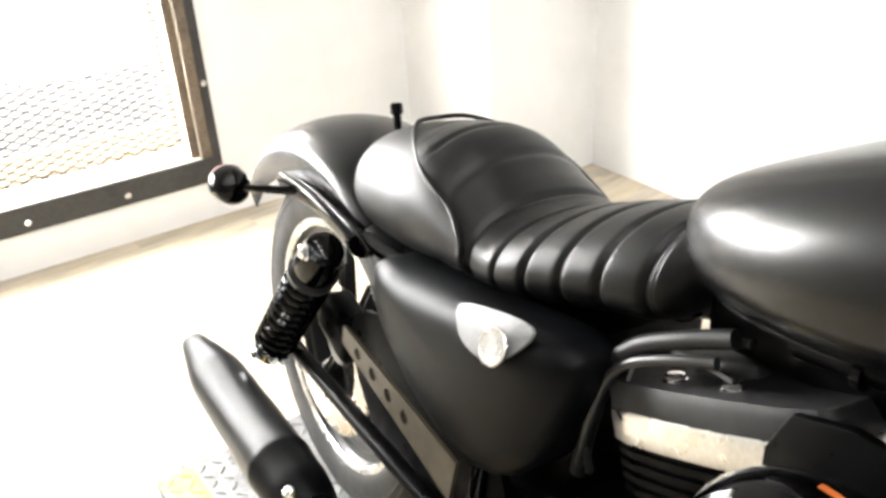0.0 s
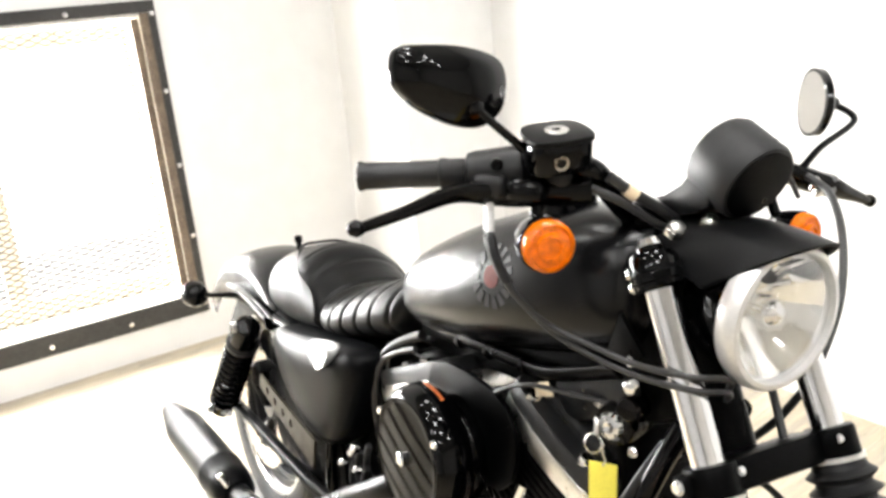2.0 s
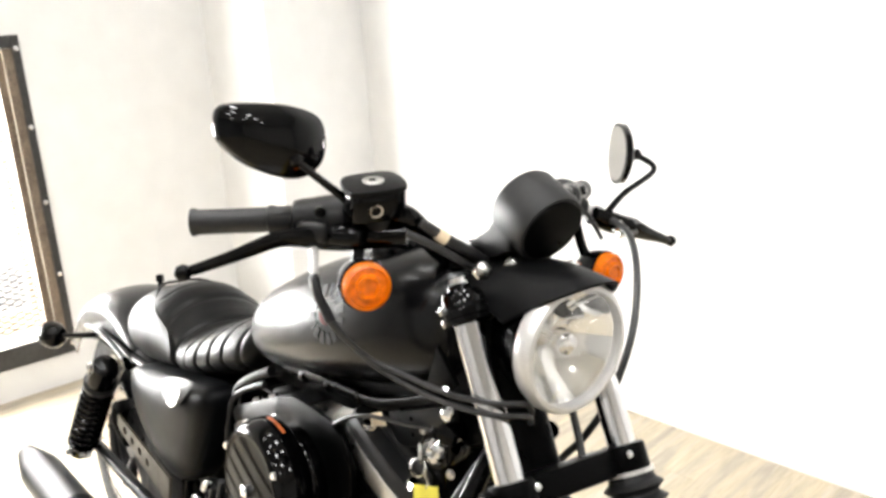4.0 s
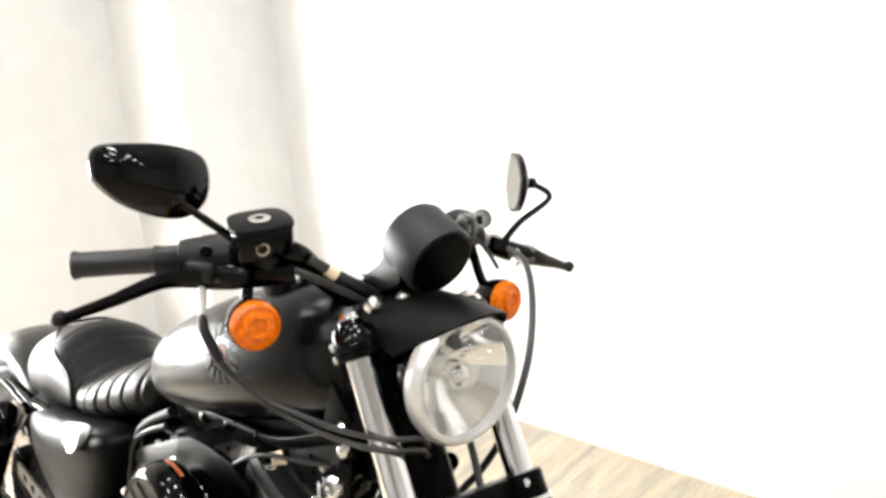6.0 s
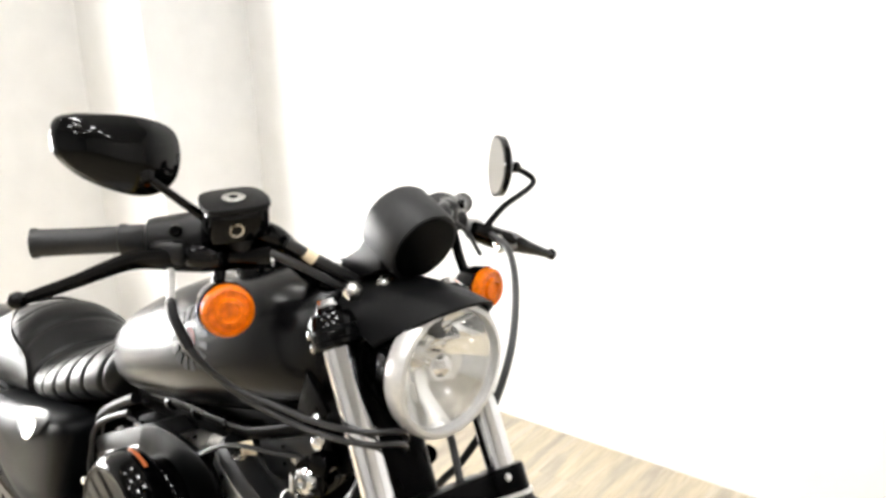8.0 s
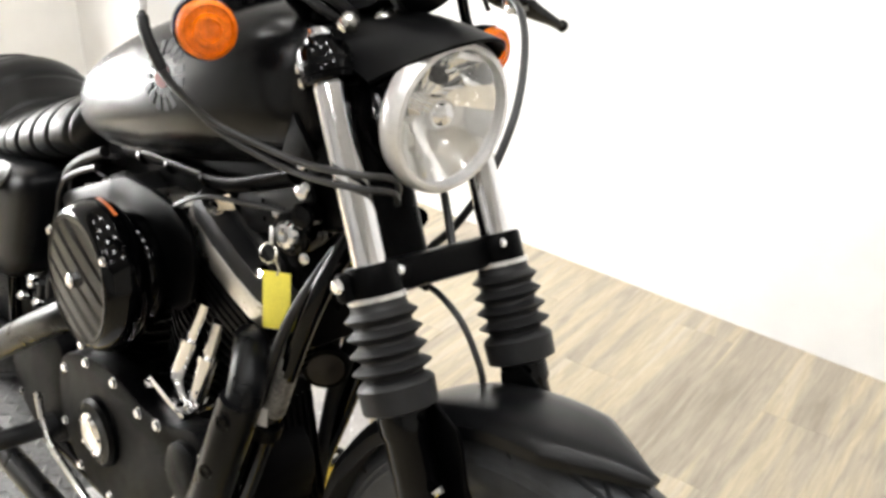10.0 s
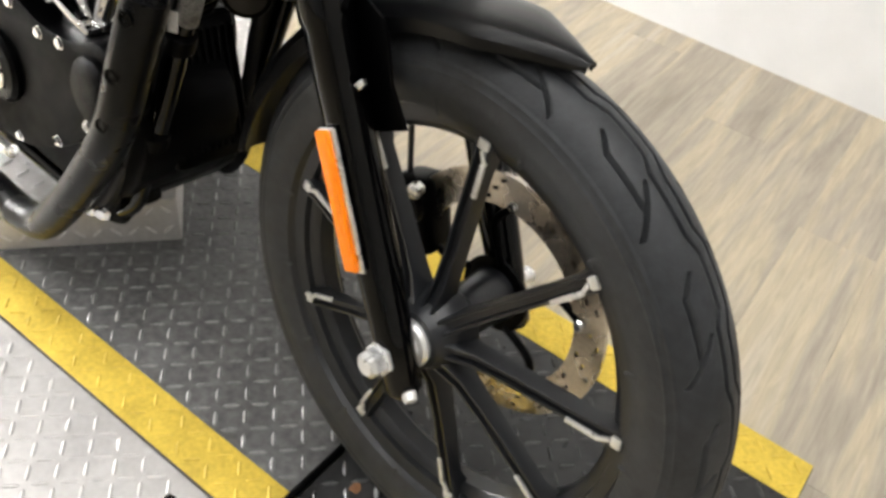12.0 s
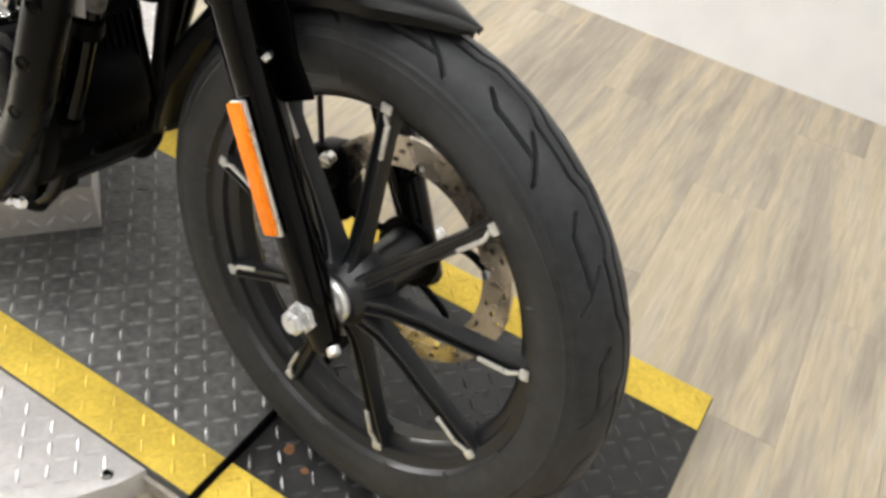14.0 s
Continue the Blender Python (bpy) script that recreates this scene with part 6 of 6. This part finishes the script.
# ignition switch, coil, small parts in front of the engine
igm = along((-0.372, -0.060, 0.728), (0.25, -1, 0.05))
ign = part("ignition_switch", lathe([(0.0135, -0.005), (0.0165, 0.006), (0.0165, 0.012), (0.013, 0.016), (0.007, 0.017), (0.003, 0.0145)], igm, 28), CHROME, bike, "bright round ignition switch")
part("switch_barrel", lathe([(0.024, -0.045), (0.0265, -0.04), (0.0265, 0.0), (0.0235, 0.006), (0.012, 0.007)], igm, 32), GLOSS, ign, "black switch barrel")
coil = part("switch_bracket", flat_case(rounded([(-0.478, 0.750), (-0.42, 0.772), (-0.36, 0.790), (-0.345, 0.765), (-0.383, 0.737), (-0.42, 0.712), (-0.460, 0.707)], 3), -0.060, -0.052, 0.002), SOFTBLACK, bike, "black coil and switch bracket")
for x, z in ((-0.432, 0.738), (-0.428, 0.748), (-0.424, 0.728)):
    part("bracket_hole", lathe([(0.0028, 0), (0.0028, 0.0008), (0.0018, 0.0008)], along((x, -0.0603, z), (0, -1, 0)), 10), GLOSS, coil)
for x, z, k in ((-0.335, 0.819, 1.1), (-0.400, 0.743, 1.0), (-0.323, 0.721, 1.1), (-0.327, 0.797, 1.0), (-0.445, 0.660, 1.3), (-0.499, 0.684, 1.1)):
    bolt(bike, (x, -0.082 if x > -0.35 else -0.0625, z), (0.25, -1, 0.1), 0.7 * k)
part("neck_boss", lathe([(0.014, -0.03), (0.015, 0.0), (0.012, 0.004), (0.004, 0.005)], along((-0.345, -0.070, 0.758), (0.3, -1, 0.1)), 18), GLOSS, bike, "black boss beside the steering head")
part("key", joined(rbox(0.012, 0.002, 0.022, pose(-0.378, -0.084, 0.727, 0, 0, -20), 0.001), ring_lathe([(0.0100, 0.0009), (0.0118, 0.0), (0.0100, -0.0009)], along((-0.380, -0.086, 0.708), (0.3, -1, 0.3)), 24)), STEEL, bike, "key with a split ring")
part("neck_gusset", flat_case([(-0.374, 0.814), (-0.357, 0.866), (-0.319, 0.829), (-0.336, 0.810)], -0.080, -0.074, 0.001), BLACK, bike, "black neck gusset")
part("neck_bolt", lathe([(0.0075, 0), (0.0075, 0.006), (0.005, 0.008), (0.002, 0.0085)], along((-0.335, -0.078, 0.79), (0.3, -1, 0)), 12), CHROME, bike, "bright engine mount bolt")
# added black box that keeps the bright floor from showing through the gap
gap_box = part("gap_filler", rbox(0.050, 0.125, 0.135, pose(-0.385, 0.012, 0.650, 0, -16, 0), 0.010), BLACK, bike, "black box added to darken the gap between the frame tubes")
part("filler_rib", rbox(0.006, 0.09, 0.006, pose(-0.358, 0.012, 0.665, 0, -16, 0), 0.002), BLACK, gap_box)
part("neck_casting", rbox(0.075, 0.085, 0.13, pose(-0.352, 0.0, 0.80, 0, -27, 0), 0.015, 2), BLACK, bike, "black steering neck casting")
# wiring and hoses along the right frame tube
cable([(-0.300, -0.060, 0.735), (-0.322, -0.096, 0.66), (-0.358, -0.107, 0.55), (-0.400, -0.108, 0.43), (-0.440, -0.110, 0.32), (-0.485, -0.110, 0.225)], 0.006, "black wiring sleeve on the frame tube", Matrix(), SOFT_RUBBER, "wiring_sleeve")
part("worn_sticker", tube([(-0.327, -0.0845, 0.615), (-0.335, -0.088, 0.585), (-0.346, -0.0905, 0.545), (-0.352, -0.0912, 0.525)], 0.0128, 14), STICKER, bike, "worn grey sticker round the frame tube")
part("white_tag", prism([(-0.0055, -0.011), (0.0055, -0.011), (0.0055, 0.011), (-0.0055, 0.011)], 0.0008, facing((-0.338, -0.1165, 0.535), (0.45, -0.88, 0.05)), 0), PALE, bike, "small white label on the wiring", smooth=False)
for p in ((-0.362, -0.093, 0.50), (-0.412, -0.096, 0.355)):
    part("tube_clamp", lathe([(0.0165, -0.011), (0.0182, -0.010), (0.0182, 0.010), (0.0165, 0.011)], along(p, (-0.28, 0.02, -1)), 18), WRINKLE, bike, "black clamp round the frame tube")
reg = part("regulator", rbox(0.045, 0.115, 0.19, pose(-0.452, -0.010, 0.380, 0, -16, 0), 0.010), BLACK, bike, "black voltage regulator between the frame tubes")
rf = part("fin", rbox(0.010, 0.004, 0.15, Matrix(), 0.001), BLACK, reg, m=pose(-0.428, -0.058, 0.385, 0, -16, 0))
for k in range(1, 10):
    again(rf, pose(-0.428, -0.058 + 0.0106 * k, 0.385, 0, -16, 0))
part("sump_tray", loft([[Vector((x, y, z)) for x, z in ((-0.466 - g, 0.275), (-0.474 - g, 0.232 + g * 0.5), (-0.52, 0.182 + g * 0.4), (-0.60, 0.160 + g * 0.4), (-0.60, 0.25), (-0.50, 0.27))] for y, g in ((-0.088, 0.012), (-0.07, 0.0), (0.07, 0.0), (0.088, 0.012))]), BLACK, bike, "black tray below the front of the engine")
part("oil_line", tube([(-0.455, -0.108, 0.30), (-0.470, -0.118, 0.262), (-0.492, -0.122, 0.225), (-0.52, -0.12, 0.20)], 0.011, 14), SOFT_RUBBER, bike, "black oil line below the frame tube")
horn = part("horn", lathe([(0.014, -0.014), (0.029, -0.010), (0.033, -0.003), (0.030, 0.003), (0.010, 0.002)], along((-0.418, 0.038, 0.505), (0.75, -0.6, -0.1)), 32), BLACK, bike, "black horn behind the frame tubes")
part("horn_face", lathe([(0.024, 0.0005), (0.024, 0.0045), (0.010, 0.006), (0.004, 0.008)], along((-0.418, 0.038, 0.505), (0.75, -0.6, -0.1)), 28), HORNFACE, horn, "bronze horn face")
part("horn_bracket", prism(rounded([(-0.020, -0.075), (0.020, -0.075), (0.030, 0.0), (0.024, 0.075), (-0.030, 0.075), (-0.034, 0.0)], 3), 0.006, pose(-0.436, 0.040, 0.565, 90, 0, 30), 0.001), BLACK, horn, "black bracket that holds the horn")
part("frame_hose", tube([(-0.392, 0.085, 0.66), (-0.404, 0.082, 0.60), (-0.420, 0.082, 0.53), (-0.444, 0.082, 0.45), (-0.462, 0.085, 0.36), (-0.480, 0.090, 0.28)], 0.0125, 14), SOFT_RUBBER, bike, "black hose along the far frame tube")
part("sump_mount", joined(lathe([(0.026, -0.02), (0.028, 0), (0.022, 0.006)], along((-0.50, -0.105, 0.205), (0.4, -1, 0)), 20), rbox(0.09, 0.05, 0.03, pose(-0.515, -0.07, 0.205, 0, -25, 0), 0.01)), BLACK, bike, "black lower engine mount")
for x, z in ((-0.485, 0.214), (-0.512, 0.205)):
    bolt(bike, (x, -0.128, z), (0.4, -1, 0), 1.5)
part("brake_pedal", tube([(-0.55, -0.20, 0.30), (-0.60, -0.185, 0.262), (-0.70, -0.172, 0.25), (-0.80, -0.168, 0.27), (-0.84, -0.165, 0.33)], 0.0055, 10), STEEL, bike, "plated brake rod")
part("footpeg", joined(tube([(-0.83, -0.15, 0.27), (-0.83, -0.24, 0.275)], 0.015, 14), lathe([(0.02, 0), (0.02, 0.02)], along((-0.83, -0.14, 0.27), (0, -1, 0)), 16)), SOFT_RUBBER, bike, "black rubber footpeg")
part("side_stand", tube([(-0.82, 0.11, 0.17), (-0.77, 0.20, 0.105), (-0.722, 0.262, 0.066), (-0.700, 0.315, 0.066), (-0.712, 0.345, 0.070), (-0.735, 0.325, 0.069), (-0.728, 0.275, 0.066)], 0.0068, 10), GLOSS, bike, "black side stand with a looped foot")
# hoses between tank and engine
cable([(-0.90, -0.08, 0.50), (-0.900, -0.092, 0.56), (-0.885, -0.085, 0.63), (-0.84, -0.07, 0.680), (-0.77, -0.06, 0.705)], 0.0040, "black hose under the tank", Matrix(), SOFT_RUBBER, "hose")
cable([(-0.58, -0.09, 0.66), (-0.56, -0.10, 0.70), (-0.50, -0.09, 0.735), (-0.42, -0.07, 0.745), (-0.36, -0.05, 0.75)], 0.0030, "black cable under the tank", Matrix(), CABLE, "hose")
for pts, r, mat, label in (([(-0.925, -0.070, 0.480), (-0.905, -0.085, 0.545), (-0.896, -0.085, 0.598), (-0.885, -0.085, 0.632), (-0.859, -0.085, 0.664), (-0.819, -0.082, 0.690), (-0.774, -0.075, 0.712)], 0.0085, SOFT_RUBBER, "braided black hose over the rocker box"),
                           ([(-0.915, -0.080, 0.500), (-0.895, -0.096, 0.560), (-0.882, -0.098, 0.612), (-0.862, -0.096, 0.646), (-0.826, -0.092, 0.670), (-0.780, -0.084, 0.690)], 0.0050, CABLE, "black hose over the rocker box"),
                           ([(-0.861, -0.090, 0.628), (-0.854, -0.088, 0.657), (-0.838, -0.086, 0.675), (-0.806, -0.084, 0.681), (-0.766, -0.080, 0.680)], 0.0018, SATINGREY, "thin grey wire over the rocker box")):
    cable(pts, r, label, Matrix(), mat, "hose")
part("frame_box", rbox(0.44, 0.10, 0.075, pose(-0.61, 0.0, 0.735, 0, -6, 0), 0.015), BLACK, bike, "black frame spine under the tank")
rail = part("frame_rail", tube([(-0.735, -0.060, 0.722), (-0.70, -0.064, 0.729), (-0.642, -0.066, 0.737), (-0.552, -0.066, 0.743), (-0.478, -0.066, 0.752), (-0.369, -0.064, 0.793)], 0.0065, 12, flat=1.8), BLACK, bike, "black frame rail under the tank")
for x, z in ((-0.68, 0.732), (-0.61, 0.739), (-0.53, 0.746)):
    part("rail_clip", lathe([(0.008, -0.004), (0.0115, -0.0035), (0.0115, 0.0035), (0.008, 0.004)], along((x, -0.066, z), (1, 0, 0.1)), 14), GLOSS, rail, "black cable clip")
part("paper_tab", prism([(-0.557, 0.708), (-0.490, 0.737), (-0.477, 0.722), (-0.538, 0.699)], 0.001, Matrix.Translation((0, -0.063, 0)) @ Matrix.Rotation(radians(90), 4, "X"), 0), TAN, bike, "pale paper label")
for k, (x, z) in enumerate(((-0.905, 0.475), (-0.88, 0.455), (-0.925, 0.45), (-0.87, 0.50))):
    part("hose_clamp", lathe([(0.0065, 0), (0.0065, 0.010), (0.004, 0.012)], along((x, -0.130 - 0.004 * k, z), (0.2, -1, 0.4)), 10), CHROME, bike, "bright hose clamp")
    cable([(x, -0.12, z), (x - 0.02, -0.115, z - 0.05), (x - 0.01, -0.10, z - 0.12)], 0.006, "", Matrix(), SOFT_RUBBER, "hose")

# yellow card on the key ring
tag = tagged(part("key_tag", rbox(0.032, 0.0012, 0.066, Matrix(), 0.0008), TAG, m=BODY @ facing((-0.356, -0.0905, 0.662), (0.50, -0.85, 0.05), (0.0, -0.11, 1)) @ Matrix.Rotation(radians(-90), 4, "X")), "yellow card tag hanging from the ignition key", "key tag")
part("tag_eyelet", ring_lathe([(0.002, 0.0007), (0.0035, 0.0007), (0.0035, 0.0016), (0.002, 0.0016)], along((0, 0, 0.0285), (0, 1, 0)), 16), STEEL, tag)
part("tag_clip", tube([(0.0, 0.0, 0.0290), (0.002, 0.001, 0.036), (-0.001, 0.0, 0.046), (0.0, -0.001, 0.055)], 0.0016, 8), STEEL, tag, "wire clip")


# ---- the floor, plank by plank ----
sub = tagged(part("floor", box_between(WIN_X - 0.22, RIGHT_X + 0.2, NEAR_Y - 0.2, FAR_Y + 0.2, FLOOR_Z - 0.12, FLOOR_Z - 0.006), RUSTWOOD, smooth=False), "greyed oak vinyl plank floor", "floor", kind="structure")
PW, PL = 0.152, 0.914
PLANK_MESH = bpy.data.meshes.new("plank")
_p = rbox(PW - 0.0004, PL - 0.0004, 0.007, Matrix.Translation((0, 0, -0.0035)), 0.0004, 1)
_p.to_mesh(PLANK_MESH)
_p.free()
PLANK_MESH.materials.append(PLANK)
far_verts, far_faces = [], []
# the rows run a few degrees off the room's axis
LAY = Matrix.Translation((0, FAR_Y, 0)) @ Matrix.Rotation(radians(4.0), 4, "Z") @ Matrix.Translation((0, -FAR_Y, 0))
x = WIN_X - 0.7
col = 0
while x < RIGHT_X + 0.8:
    y = NEAR_Y - 0.9 + (col * 0.37 % 1.0) * PL
    while y - PL / 2 < FAR_Y + 0.45:
        c = LAY @ Vector((x, y, FLOOR_Z))
        if WIN_X - 0.1 < c.x + 0.1 and c.x < RIGHT_X + 0.15 and c.y > NEAR_Y - 0.5 and c.y - PL / 2 < FAR_Y:
            if -3.1 < c.x < 1.5 and -1.7 < c.y:
                o = new("plank", PLANK_MESH)
                o.parent = sub
                o.matrix_basis = LAY @ Matrix.Translation((x, y, FLOOR_Z))
            else:
                b, a, h = len(far_verts), PW / 2 - 0.0006, PL / 2 - 0.0006
                far_verts += [(x - a, y - h, FLOOR_Z), (x + a, y - h, FLOOR_Z), (x + a, y + h, FLOOR_Z), (x - a, y + h, FLOOR_Z)]
                far_faces.append((b, b + 1, b + 2, b + 3))
        y += PL
    x += PW
    col += 1
me = bpy.data.meshes.new("far_planks")
me.from_pydata(far_verts, [], far_faces)
me.materials.append(PLANK)
far = new("far_planks", me)
far.parent = sub
far.matrix_basis = LAY
tagged(far, kind="stuff")
